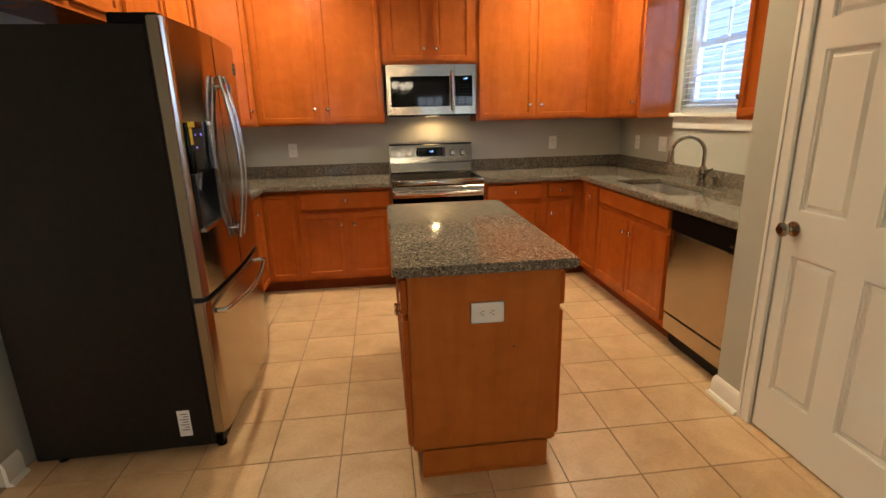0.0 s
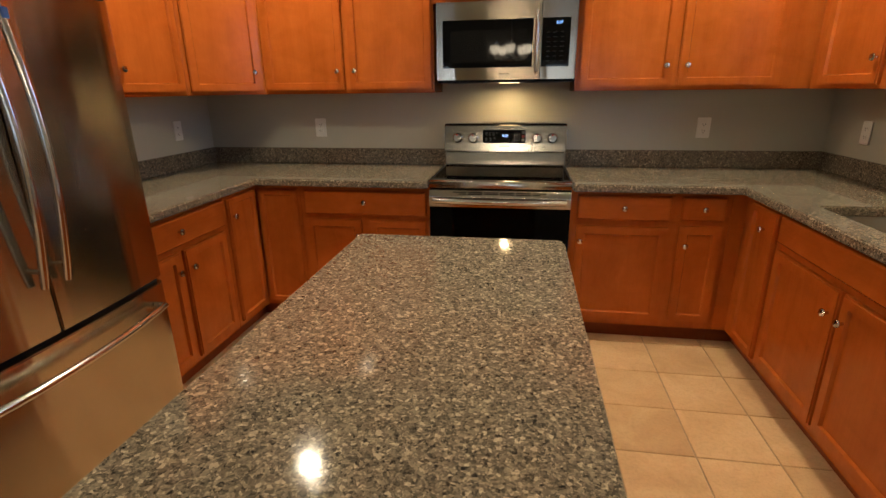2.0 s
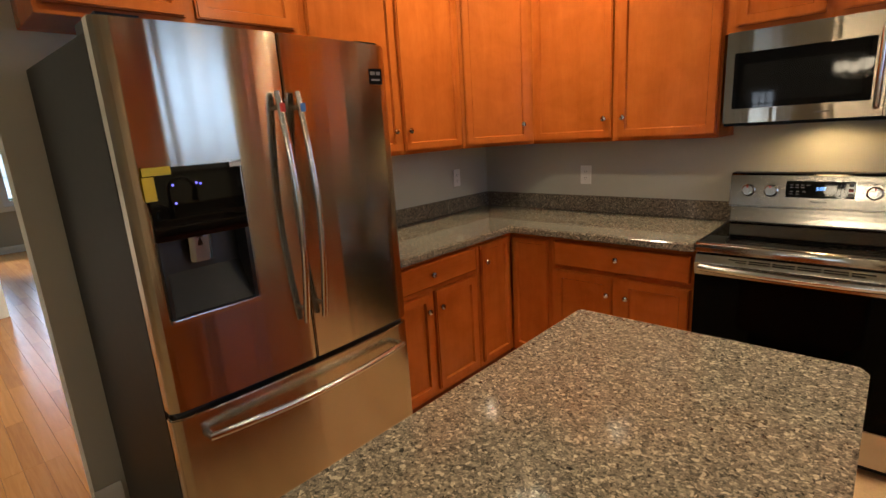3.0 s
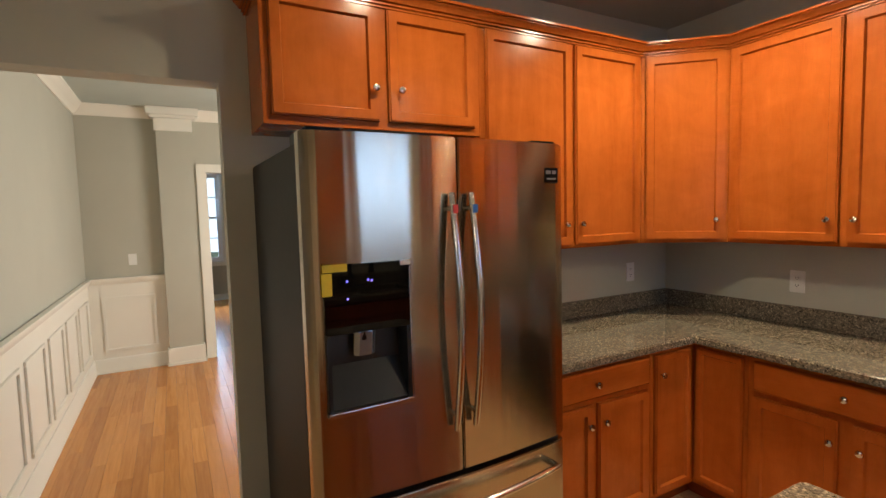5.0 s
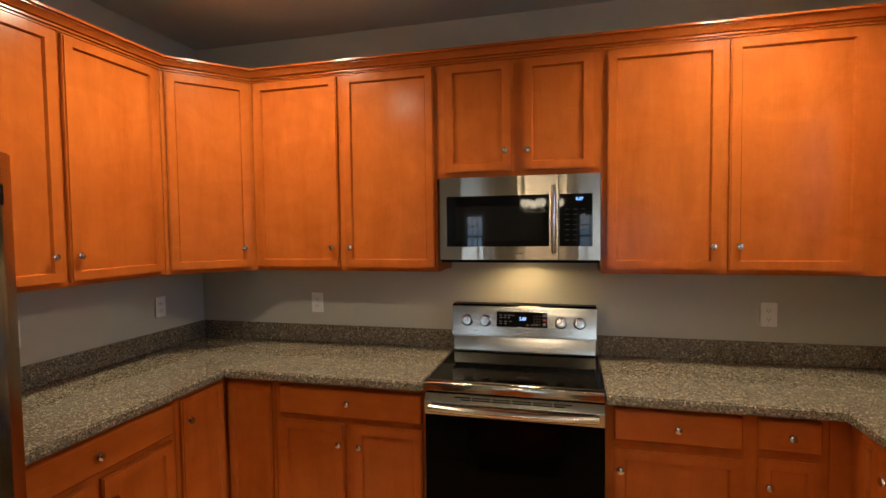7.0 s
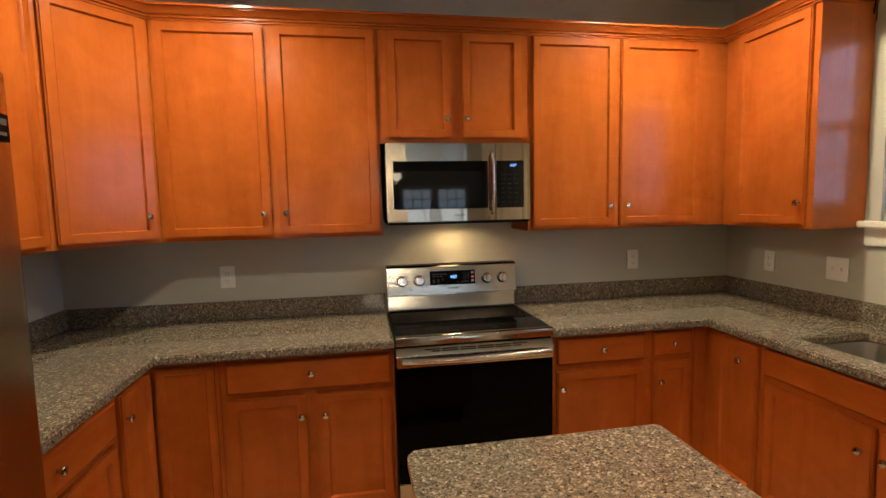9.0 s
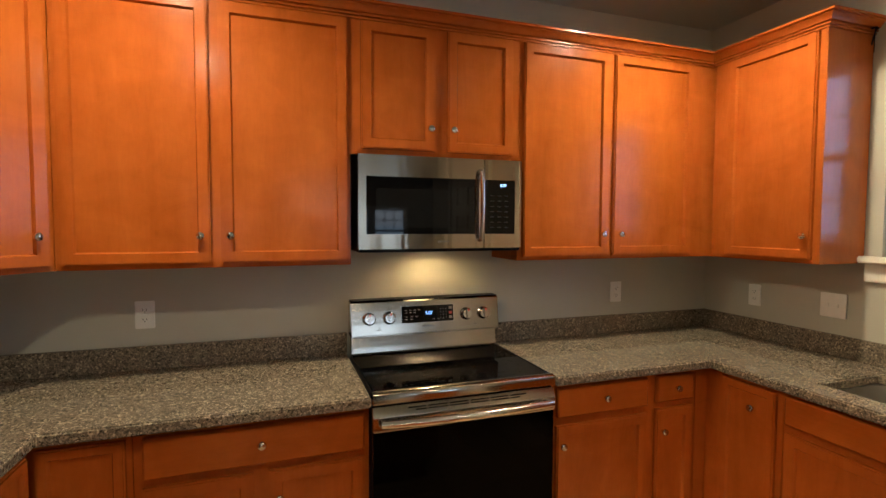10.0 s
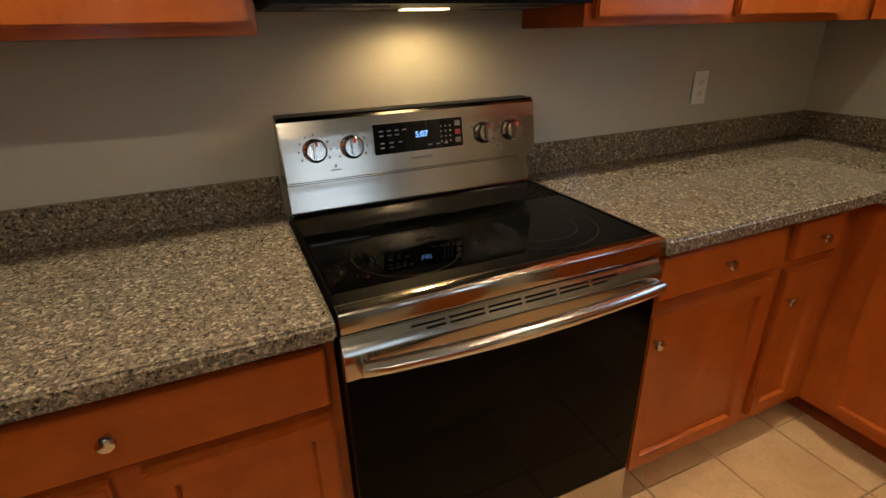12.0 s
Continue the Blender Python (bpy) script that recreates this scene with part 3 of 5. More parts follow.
# ---- pantry door ----
def panel_door(m):
    w, h, t = 0.758, 2.03, 0.035
    ob = tagged(thing("door_1", "white six-panel pantry door, closed", "door", m), kind="structure")
    us = [0, 0.070, 0.272, 0.392, 0.594, w]
    zs = [0, 0.222, 0.834, 1.028, 1.628, 1.742, 1.93, h]
    holes = {(i, j) for i in (1, 3) for j in (1, 3, 5)}
    part("door_leaf", turned(slab(us, zs, t, holes, 0.004), Matrix(((1, 0, 0, 0), (0, 0, -1, 0), (0, 1, 0, 0.008), (0, 0, 0, 1)))), TRIM, ob)
    for i, j in sorted(holes):
        bm = boxes((us[i], us[i + 1], -0.022, -0.010, zs[j] + 0.008, zs[j + 1] + 0.008), bevel=0)
        f = min(bm.faces, key=lambda q: q.calc_center_median().y)
        bmesh.ops.inset_region(bm, faces=[f], thickness=0.016, depth=-0.004)
        bmesh.ops.inset_region(bm, faces=[f], thickness=0.022, depth=0.012)
        part("door_panel", bm, TRIM, ob)
    knob = part("door_knob", lathe([(0.032, 0), (0.032, 0.006), (0.012, 0.012), (0.011, 0.03), (0.02, 0.036), (0.029, 0.048), (0.029, 0.058), (0.018, 0.068), (0, 0.07)], pose(0.058, -t, 0.955, 90), 20), BRONZE, ob, "satin nickel door knob")
    return ob


panel_door(pose(PANTRY_X + 0.036, DOOR_N - 0.003, 0, 0, 0, -90))
structure("trim_door", boxes((PANTRY_X - 0.016, PANTRY_X, DOOR_N, DOOR_N + 0.07, 0, DOOR_H + 0.07), (PANTRY_X - 0.016, PANTRY_X, DOOR_S - 0.07, DOOR_S, 0, DOOR_H + 0.07), (PANTRY_X - 0.016, PANTRY_X, DOOR_S, DOOR_N, DOOR_H, DOOR_H + 0.07), (PANTRY_X - 0.021, PANTRY_X - 0.016, DOOR_N + 0.048, DOOR_N + 0.07, 0, DOOR_H + 0.07), bevel=0.004), TRIM, "white door casing", "trim")
# ---- cabinets ----
KNOB = lathe([(0.006, 0), (0.006, 0.010), (0.0135, 0.014), (0.0155, 0.020), (0.0135, 0.025), (0.007, 0.0275), (0, 0.028)], pose(0, 0, 0, 90), 14)
knob_mesh = mesh_of("knob", KNOB, NICKEL)


def panel_front(x0, x1, z0, z1, y, t=0.02, rail=0.060, deep=0.013):
    """A cabinet door with a sunk flat panel, its back at local y."""
    bm = boxes((x0, x1, y - t, y, z0, z1), bevel=0)
    f = min(bm.faces, key=lambda q: q.calc_center_median().y)
    rim = list(f.edges)
    bmesh.ops.inset_region(bm, faces=[f], thickness=rail, depth=0)
    bmesh.ops.inset_region(bm, faces=[f], thickness=0.0065, depth=-deep * 0.65)
    bmesh.ops.inset_region(bm, faces=[f], thickness=0.0010, depth=-deep * 0.35)
    bmesh.ops.bevel(bm, geom=[e for e in rim if e.is_valid], offset=0.006, segments=2, affect="EDGES")
    return bm


def drawer_front(x0, x1, z0, z1, y, t=0.02):
    bm = boxes((x0, x1, y - t, y, z0, z1), bevel=0)
    f = min(bm.faces, key=lambda q: q.calc_center_median().y)
    bmesh.ops.inset_region(bm, faces=[f], thickness=0.010, depth=0.0)
    bmesh.ops.translate(bm, verts=f.verts, vec=(0, -0.005, 0))
    return soften(bm, 0.002, 1, 50)


def add_knob(parent, x, y, z):
    k = new("knob", knob_mesh)
    k.parent, k.location = parent, (x, y, z)
    return tagged(k, "round brushed nickel knob")


def cabinet(name, label, m, w, d, z0, z1, doors=(), drawers=(), toe=0.0, body=None, group="kitchen cabinets", wood_body=None):
    """Stands from local x 0 to w, back at y 0, front at y -d. doors: x0, x1, z0, z1, knob x, knob z. drawers alike."""
    ob = thing(name, label, "cabinet", m, group)
    part("body", body or boxes((0, w, -d, -0.002, z0 + toe, z1), bevel=0.0015), wood_body or CHERRY, ob)
    if toe:
        part("toe_kick", boxes((0.0, w, -d + 0.075, -0.02, 0.0, toe + 0.004), bevel=0), TOE_SHADED, ob, "recessed cherry toe kick with shade in its colour")
    for x0, x1, a, b, kx, kz in doors:
        door = part("door", panel_front(x0, x1, a, b, -d - 0.0015), CHERRY, ob)
        if kx is not None:
            add_knob(door, kx, -d - 0.0215, kz)
    for x0, x1, a, b, kx, kz in drawers:
        dr = part("drawer_front", drawer_front(x0, x1, a, b, -d - 0.0015), CHERRY_H, ob)
        if kx is not None:
            add_knob(dr, kx, -d - 0.0265, kz)
    return ob


def back(x):
    return pose(x, 0, 0)


def west(y):
    return pose(XW, y, 0, 0, 0, 90)


def east(y):
    return pose(XE, y, 0, 0, 0, -90)


UZ0, UZ1, UD = 1.370, 2.415, 0.292
DZ0, DZ1, KZ = 1.388, 2.395, 1.496
cabinet("wall_cabinet", "cherry wall cabinet with two tall recessed-panel doors", back(-1.455), 1.052, UD, UZ0, UZ1, [(0.020, 0.512, DZ0, DZ1, 0.477, KZ), (0.547, 1.040, DZ0, DZ1, 0.583, KZ)])
cabinet("wall_cabinet", "short cherry cabinet with two doors above the microwave", back(-0.403), 0.788, UD, 1.838, UZ1, [(0.043, 0.373, 1.864, DZ1, 0.347, 1.960), (0.430, 0.752, 1.864, DZ1, 0.453, 1.960)])
cabinet("wall_cabinet", "cherry wall cabinet with two tall recessed-panel doors", back(0.385), 1.477, UD, UZ0, UZ1, [(0.024, 0.505, DZ0, DZ1, 0.467, KZ), (0.534, 1.038, DZ0, DZ1, 0.572, KZ)])
RD = XE - 1.568
cabinet("wall_cabinet", "cherry wall cabinet beside the sink window", east(-0.312), 0.573, RD, UZ0, UZ1, [(0.098, 0.542, DZ0, DZ1, 0.519, KZ)])
cabinet("wall_cabinet", "cherry wall cabinet between window and pantry wall", east(-1.99), 0.588, RD, UZ0, UZ1, [(0.018, 0.570, DZ0, DZ1, 0.045, KZ)])
LD = -1.755 - XW
cabinet("wall_cabinet", "cherry wall cabinet with two tall doors beside the refrigerator", west(-1.70), 1.075, LD, UZ0, UZ1, [(0.030, 0.545, DZ0, DZ1, 0.495, KZ), (0.572, 1.045, DZ0, DZ1, 0.600, KZ)])
cabinet("wall_cabinet", "short cherry cabinet with two doors above the refrigerator", west(-2.64), 0.939, LD, 1.915, UZ1, [(0.028, 0.452, 1.948, DZ1, 0.428, 2.074), (0.492, 0.908, 1.948, DZ1, 0.541, 2.074)])

# diagonal corner cabinet
P1, P2 = Vector((-1.755, -0.623, 0)), Vector((-1.456, -0.2935, 0))
side = P2 - P1
corner = cabinet("corner_wall_cabinet", "diagonal cherry corner cabinet with one tall door", Matrix(), 0.4, 0.3, UZ0, UZ1, body=prism([(XW + 0.002, -0.002), (P2.x - 0.001, -0.002), (P2.x - 0.001, P2.y), (P1.x, P1.y + 0.001), (XW + 0.002, P1.y + 0.001)], UZ0, UZ1, 0.0015))
ang = math.atan2(side.y, side.x)
lay = Matrix.Translation(P1) @ Matrix.Rotation(ang, 4, "Z")
L = side.length
d = part("door", turned(panel_front(0.022, L - 0.022, DZ0, DZ1, -0.0015), lay), CHERRY, corner)
k = add_knob(d, 0, 0, 0)
k.matrix_basis = lay @ pose(L - 0.068, -0.0215, KZ)

# crown moulding on the cabinets
CM = [(0, 0), (0.010, 0), (0.010, 0.006), (0.005, 0.008), (0.005, 0.011), (0.017, 0.011), (0.017, 0.018), (0.012, 0.020), (0.012, 0.023), (0.024, 0.024), (0.028, 0.032), (0.040, 0.044), (0.045, 0.047), (0.045, 0.052), (0.056, 0.053), (0.056, 0.064), (0, 0.064)]
prof = [(o, 2.400 + z) for o, z in CM]
fy = -UD - 0.001
crown = thing("cabinet_crown", "cherry crown moulding along the wall cabinet tops", "moulding")
part("crown_run", sweep([(XW + 0.004, -2.641), (-1.754, -2.641), (-1.754, P1.y), (P2.x, fy), (1.567, fy), (1.567, -0.886), (XE - 0.004, -0.886)], prof), CHERRY_H, crown)
part("crown_run", sweep([(XE - 0.004, -1.989), (1.567, -1.989), (1.567, -2.577)], prof), CHERRY_H, crown)

# base cabinets
BD, BZ, TOEH = 0.598, COUNTER - SLAB - 0.001, 0.105
RB = XE - 1.255
LB = -1.437 - XW
cabinet("base_cabinet", "cherry base cabinet with a wide drawer over two doors", back(-1.155), 0.771, BD, 0, BZ, [(0.026, 0.366, 0.135, 0.677, 0.346, 0.584), (0.414, 0.750, 0.135, 0.677, 0.450, 0.582)], [(0.030, 0.750, 0.708, 0.845, 0.394, 0.783)], TOEH)
cabinet("base_cabinet", "cherry base cabinet with two drawers above two unequal doors", back(0.384), 0.800, BD, 0, BZ, [(0.034, 0.504, 0.142, 0.682, 0.056, 0.600), (0.559, 0.770, 0.150, 0.694, 0.592, 0.592)], [(0.034, 0.504, 0.720, 0.850, 0.270, 0.787), (0.559, 0.769, 0.727, 0.850, 0.664, 0.790)], TOEH)
cabinet("base_cabinet", "cherry base cabinet with a drawer over two doors beside the refrigerator", west(-1.705), 0.765, LB, 0, BZ, [(0.030, 0.370, 0.135, 0.690, 0.335, 0.600), (0.400, 0.735, 0.135, 0.690, 0.432, 0.600)], [(0.030, 0.735, 0.720, 0.850, 0.375, 0.787)], TOEH)
cabinet("sink_cabinet", "cherry sink cabinet with a false front over two doors", east(-0.982), 1.003, RB, 0, BZ, [(0.018, 0.492, 0.150, 0.702, 0.455, 0.605), (0.510, 0.985, 0.150, 0.702, 0.545, 0.605)], [(0.018, 0.985, 0.738, 0.856, None, 0)], TOEH, body=boxes((0, 1.003, -RB, -RB + 0.02, TOEH, BZ), (0, 0.018, -RB + 0.02, -0.002, TOEH, BZ), (0.985, 1.003, -RB + 0.02, -0.002, TOEH, BZ), (0.018, 0.985, -0.02, -0.002, TOEH, BZ), (0.018, 0.985, -RB + 0.02, -0.02, TOEH, TOEH + 0.018), bevel=0.0015))
# corner carousel cabinets, two leaves each at a right angle
cl = cabinet("corner_base_cabinet", "cherry corner base cabinet with a folding door in two leaves", Matrix(), 1, 1, 0, BZ, body=prism([(XW + 0.002, -0.002), (-1.157, -0.002), (-1.157, -BD), (-1.437, -BD), (-1.437, -0.938), (XW + 0.002, -0.938)], TOEH, BZ, 0.0015))
part("toe_kick", prism([(XW + 0.02, -0.02), (-1.157, -0.02), (-1.157, -BD + 0.075), (-1.512, -BD + 0.075), (-1.512, -0.938), (XW + 0.02, -0.938)], 0, TOEH), TOE_SHADED, cl)
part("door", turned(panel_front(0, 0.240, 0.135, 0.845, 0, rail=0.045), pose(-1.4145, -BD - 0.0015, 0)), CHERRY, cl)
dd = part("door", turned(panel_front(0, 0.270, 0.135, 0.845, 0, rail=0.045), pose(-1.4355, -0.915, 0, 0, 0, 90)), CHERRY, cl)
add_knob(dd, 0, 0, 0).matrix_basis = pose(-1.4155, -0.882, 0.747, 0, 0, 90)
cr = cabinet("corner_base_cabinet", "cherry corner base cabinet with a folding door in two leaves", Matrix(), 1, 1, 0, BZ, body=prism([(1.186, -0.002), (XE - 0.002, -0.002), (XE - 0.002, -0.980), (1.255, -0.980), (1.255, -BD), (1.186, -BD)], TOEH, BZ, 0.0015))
part("toe_kick", prism([(1.186, -0.02), (XE - 0.02, -0.02), (XE - 0.02, -0.980), (1.330, -0.980), (1.330, -BD + 0.075), (1.186, -BD + 0.075)], 0, TOEH), TOE_SHADED, cr)
dd = part("door", turned(panel_front(0, 0.255, 0.135, 0.850, 0, rail=0.045), pose(1.2535, -0.700, 0, 0, 0, -90)), CHERRY, cr)
add_knob(dd, 0, 0, 0).matrix_basis = pose(1.2335, -0.860, 0.757, 0, 0, -90)

# ---- countertops ----
FRONT = -0.662
ct = thing("countertop", "speckled grey-brown granite worktop around the corner", "countertop")
bm = slab([XW + 0.002, -1.392, -0.385], [-1.715, FRONT, -0.002], SLAB, {(1, 0)}, 0.006, 3)
part("slab", turned(bm, pose(0, 0, COUNTER - SLAB)), GRANITE, ct)
part("backsplash", boxes((XW + 0.022, -0.385, -0.022, -0.002, COUNTER + 0.0005, 1.016), bevel=0.002), GRANITE, ct)
part("backsplash", boxes((XW + 0.002, XW + 0.0215, -1.715, -0.002, COUNTER + 0.0005, 1.016), bevel=0.002), GRANITE, ct)
SX0, SX1, SY0, SY1 = 1.338, 1.705, -1.800, -1.055
ct2 = thing("countertop", "speckled grey-brown granite worktop with the sink", "countertop")
bm = slab([0.385, 1.207, SX0, SX1, XE - 0.002], [PANTRY_Y + 0.002, SY0, SY1, FRONT, -0.002], SLAB, {(0, 0), (0, 1), (0, 2), (2, 1)}, 0.006, 3)
part("slab", turned(bm, pose(0, 0, COUNTER - SLAB)), GRANITE, ct2)
part("backsplash", boxes((0.385, XE - 0.022, -0.022, -0.002, COUNTER + 0.0005, 1.016), bevel=0.002), GRANITE, ct2)
part("backsplash", boxes((XE - 0.0215, XE - 0.002, PANTRY_Y + 0.002, -0.002, COUNTER + 0.0005, 1.016), bevel=0.002), GRANITE, ct2)

# ---- sink, faucet ----
sink = thing("sink", "undermount stainless steel double-bowl sink", "sink", pose(0, 0, COUNTER - SLAB))


def bowl(x0, x1, y0, y1, deep):
    bm = bmesh.new()
    rings = []
    for z, g, r in ((-0.001, -0.018, 0.05), (-0.001, 0.004, 0.05), (-0.012, 0.006, 0.05), (-deep + 0.03, 0.014, 0.05), (-deep, 0.04, 0.04)):
        rings.append([bm.verts.new((x, y, z)) for x, y in rounded(x0 + g, x1 - g, y0 + g, y1 - g, r)])
    for a, b in zip(rings, rings[1:]):
        for i in range(len(a)):
            j = (i + 1) % len(a)
            bm.faces.new((a[i], a[j], b[j], b[i]))
    bm.faces.new(rings[-1])
    bmesh.ops.recalc_face_normals(bm, faces=bm.faces)
    bmesh.ops.reverse_faces(bm, faces=bm.faces)
    return bm


mid = (SY0 + SY1) / 2
for a, b in ((SY0, mid - 0.012), (mid + 0.012, SY1)):
    bw = part("bowl", bowl(SX0 - 0.004, SX1 + 0.004, a, b, 0.19), SINK_STEEL, sink)
    part("drain", lathe([(0.045, -0.188), (0.045, -0.185), (0.03, -0.187), (0, -0.188)], pose((SX0 + SX1) / 2, (a + b) / 2, 0)), NICKEL, bw)
faucet = thing("faucet", "brushed nickel gooseneck pull-down kitchen faucet", "faucet", pose(1.755, -1.475, COUNTER))
part("base", lathe([(0.031, 0), (0.031, 0.012), (0.025, 0.022), (0.022, 0.05), (0.026, 0.07), (0.026, 0.11), (0.018, 0.135)]), BRONZE, faucet)
arc = [(0, 0, 0.12), (0, 0, 0.225)] + [(-0.105 * (1 - math.cos(radians(a))) * 0.72, 0.105 * (1 - math.cos(radians(a))) * 0.72, 0.225 + 0.105 * math.sin(radians(a))) for a in range(12, 181, 14)]
part("spout", tube(arc, 0.0125, 12), BRONZE, faucet)
ex, ey, ez = arc[-1]
part("spray_head", lathe([(0.015, 0.0), (0.020, -0.012), (0.020, -0.05), (0.028, -0.090), (0.024, -0.098), (0, -0.098)], pose(ex, ey, ez + 0.012, -8, 6, 0)), BRONZE, faucet)
part("lever", tube([(0.0, -0.015, 0.09), (0.01, -0.045, 0.10), (0.012, -0.085, 0.125)], [0.010, 0.008, 0.006], 10), BRONZE, faucet)
soap = thing("soap_dispenser", "brushed nickel soap dispenser beside the faucet", "dispenser", pose(1.778, -1.578, COUNTER))
part("body", lathe([(0.02, 0), (0.02, 0.008), (0.013, 0.014), (0.013, 0.05), (0.016, 0.055), (0.016, 0.075), (0, 0.078)]), BRONZE, soap)
part("nozzle", tube([(0, 0, 0.066), (-0.03, 0.0, 0.07), (-0.045, 0, 0.064)], 0.006, 8), BRONZE, soap)

# ---- island ----
IX0, IX1, IY0, IY1 = -0.436, 0.269, -2.988, -1.664
top = thing("island_countertop", "speckled grey granite slab with rounded corners on the island", "countertop")
part("slab", prism(rounded(IX0, IX1, IY0, IY1, 0.028, 6), COUNTER - SLAB, COUNTER, 0.009, 4), GRANITE, top)
isl = thing("kitchen_island", "cherry kitchen island cabinet with doors on both sides", "island")
BX0, BX1, BY0, BY1 = -0.384, 0.204, -2.952, -1.70
part("body", boxes((BX0, BX1, BY0, BY1, 0.125, BZ), bevel=0.002), ISLAND_WOOD, isl)
part("end_panel", boxes((BX0 + 0.034, BX1 - 0.034, BY0 - 0.004, BY0 + 0.014, 0.0, 0.130), (BX0 + 0.014, BX1 - 0.014, BY0 - 0.004, BY0 - 0.0005, 0.122, BZ), bevel=0.001), ISLAND_WOOD, isl, "plain cherry end panel with a nail hole")
part("base_strip", boxes((BX0 + 0.032, BX1 - 0.032, BY0 - 0.012, BY0 - 0.0045, 0, 0.016), bevel=0.003), ISLAND_WOOD, isl)
part("nail_hole", lathe([(0.004, 0), (0.004, 0.0006), (0, 0.0006)], pose(0.022, BY0 - 0.004, 0.56, 90), 8), SLOT, isl)
part("toe_kick", boxes((BX0 + 0.055, BX1 - 0.055, BY0 + 0.014, BY1 - 0.02, 0.0, 0.126), bevel=0), TOE_SHADED, isl)
for sgn, m in ((1, pose(BX0, BY1, 0, 0, 0, -90)), (-1, pose(BX1, BY0, 0, 0, 0, 90))):
    wlen = BY1 - BY0
    for k in range(2):
        a, b = 0.018 + k * wlen / 2, (k + 1) * wlen / 2 - 0.018
        dr = part("drawer_front", turned(drawer_front(a, b, 0.715, 0.850, -0.0015), m), CHERRY_H, isl)
        add_knob(dr, 0, 0, 0).matrix_basis = m @ pose((a + b) / 2, -0.0265, 0.783)
        c = (a + b) / 2
        for p, q, kx in ((a, c - 0.004, c - 0.035), (c + 0.004, b, c + 0.035)):
            dd = part("door", turned(panel_front(p, q, 0.135, 0.690, -0.0015, rail=0.05), m), CHERRY, isl)
            add_knob(dd, 0, 0, 0).matrix_basis = m @ pose(kx, -0.0215, 0.62)
# ---- refrigerator ----
FW, FH, FD = 0.955, 1.808, 0.735       # width, height, depth of the case
fr = thing("refrigerator", "stainless french-door refrigerator with a bottom freezer and dark grey sides", "refrigerator", pose(-2.002, -2.656, 0, 0, 0, 90.8))
part("case", boxes((0.004, FW - 0.034, -FD, 0, 0.03, FH - 0.03), bevel=0.004), DARK_GREY, fr, "dark charcoal enamelled case")
part("base_grille", boxes((0.03, FW - 0.03, -FD - 0.03, -0.05, 0.012, 0.06), bevel=0.003), BLACK, fr)
for x in (0.05, FW - 0.05):
    part("foot", lathe([(0.022, 0), (0.022, 0.02), (0.012, 0.022), (0.012, 0.035)], pose(x, -FD - 0.015, 0), 12), BLACK, fr)
    part("foot", lathe([(0.022, 0), (0.022, 0.02), (0.012, 0.022), (0.012, 0.035)], pose(x, -0.08, 0), 12), BLACK, fr)
DB, DF, BOW = -FD - 0.008, -FD - 0.062, 0.026


def bowed(x):
    u = 2 * x / FW - 1
    edge = max(0.0, (abs(u) - 0.955) / 0.045)
    return DF - BOW * (1 - u * u) + 0.016 * edge * edge


def leaf(x0, x1, z0, z1, n=18, hole=None):
    """A door leaf with a gently bowed front; hole: x0, x1, z0, z1 left open."""
    xs = sorted({x0 + (x1 - x0) * k / n for k in range(n + 1)} | ({hole[0], hole[1]} if hole else set()))
    zs = [z0] + ([hole[2], hole[3]] if hole else []) + [z1]
    gap = {(i, j) for i in range(len(xs) - 1) for j in range(len(zs) - 1) if hole and hole[0] - 1e-6 <= xs[i] < hole[1] - 1e-6 and j == 1}
    bm = slab(xs, zs, 1.0, gap)
    for v in bm.verts:
        x, z, far = v.co.x, v.co.y, v.co.z > 0.5
        v.co = (x, bowed(x) if far else DB, z)
    bmesh.ops.recalc_face_normals(bm, faces=bm.faces)
    return soften(bm, 0.004, 2, 60)


SPLIT, LOW = 0.485, 0.729
HX0, HX1, HZ0, HZ1 = 0.050, 0.310, 1.004, 1.434
ld = part("door", leaf(0.002, SPLIT - 0.003, LOW, FH, hole=(HX0, HX1, HZ0, HZ1)), STEEL, fr, "stainless door with an ice and water dispenser")
rd = part("door", leaf(SPLIT + 0.003, FW - 0.002, LOW, FH), STEEL, fr)
fz = part("freezer_drawer", leaf(0.002, FW - 0.002, 0.088, 0.708, 30), STEEL, fr)
part("gasket", boxes((0.012, FW - 0.012, DB + 0.001, -FD, 0.07, FH - 0.02), (0.02, FW - 0.02, DF + 0.02, DB, 0.708, LOW), bevel=0), GASKET, fr)
for x in (0.02, FW - 0.13):
    part("hinge_cover", boxes((x, x + 0.11, -FD - 0.045, -FD + 0.13, FH - 0.029, FH + 0.012), bevel=0.006), BLACK, fr)


def bar(points, r, parent, flat=1.0):
    return part("handle", tube(points, r, 12, flat=flat), STEEL_SMOOTH, parent, "curved polished steel handle")


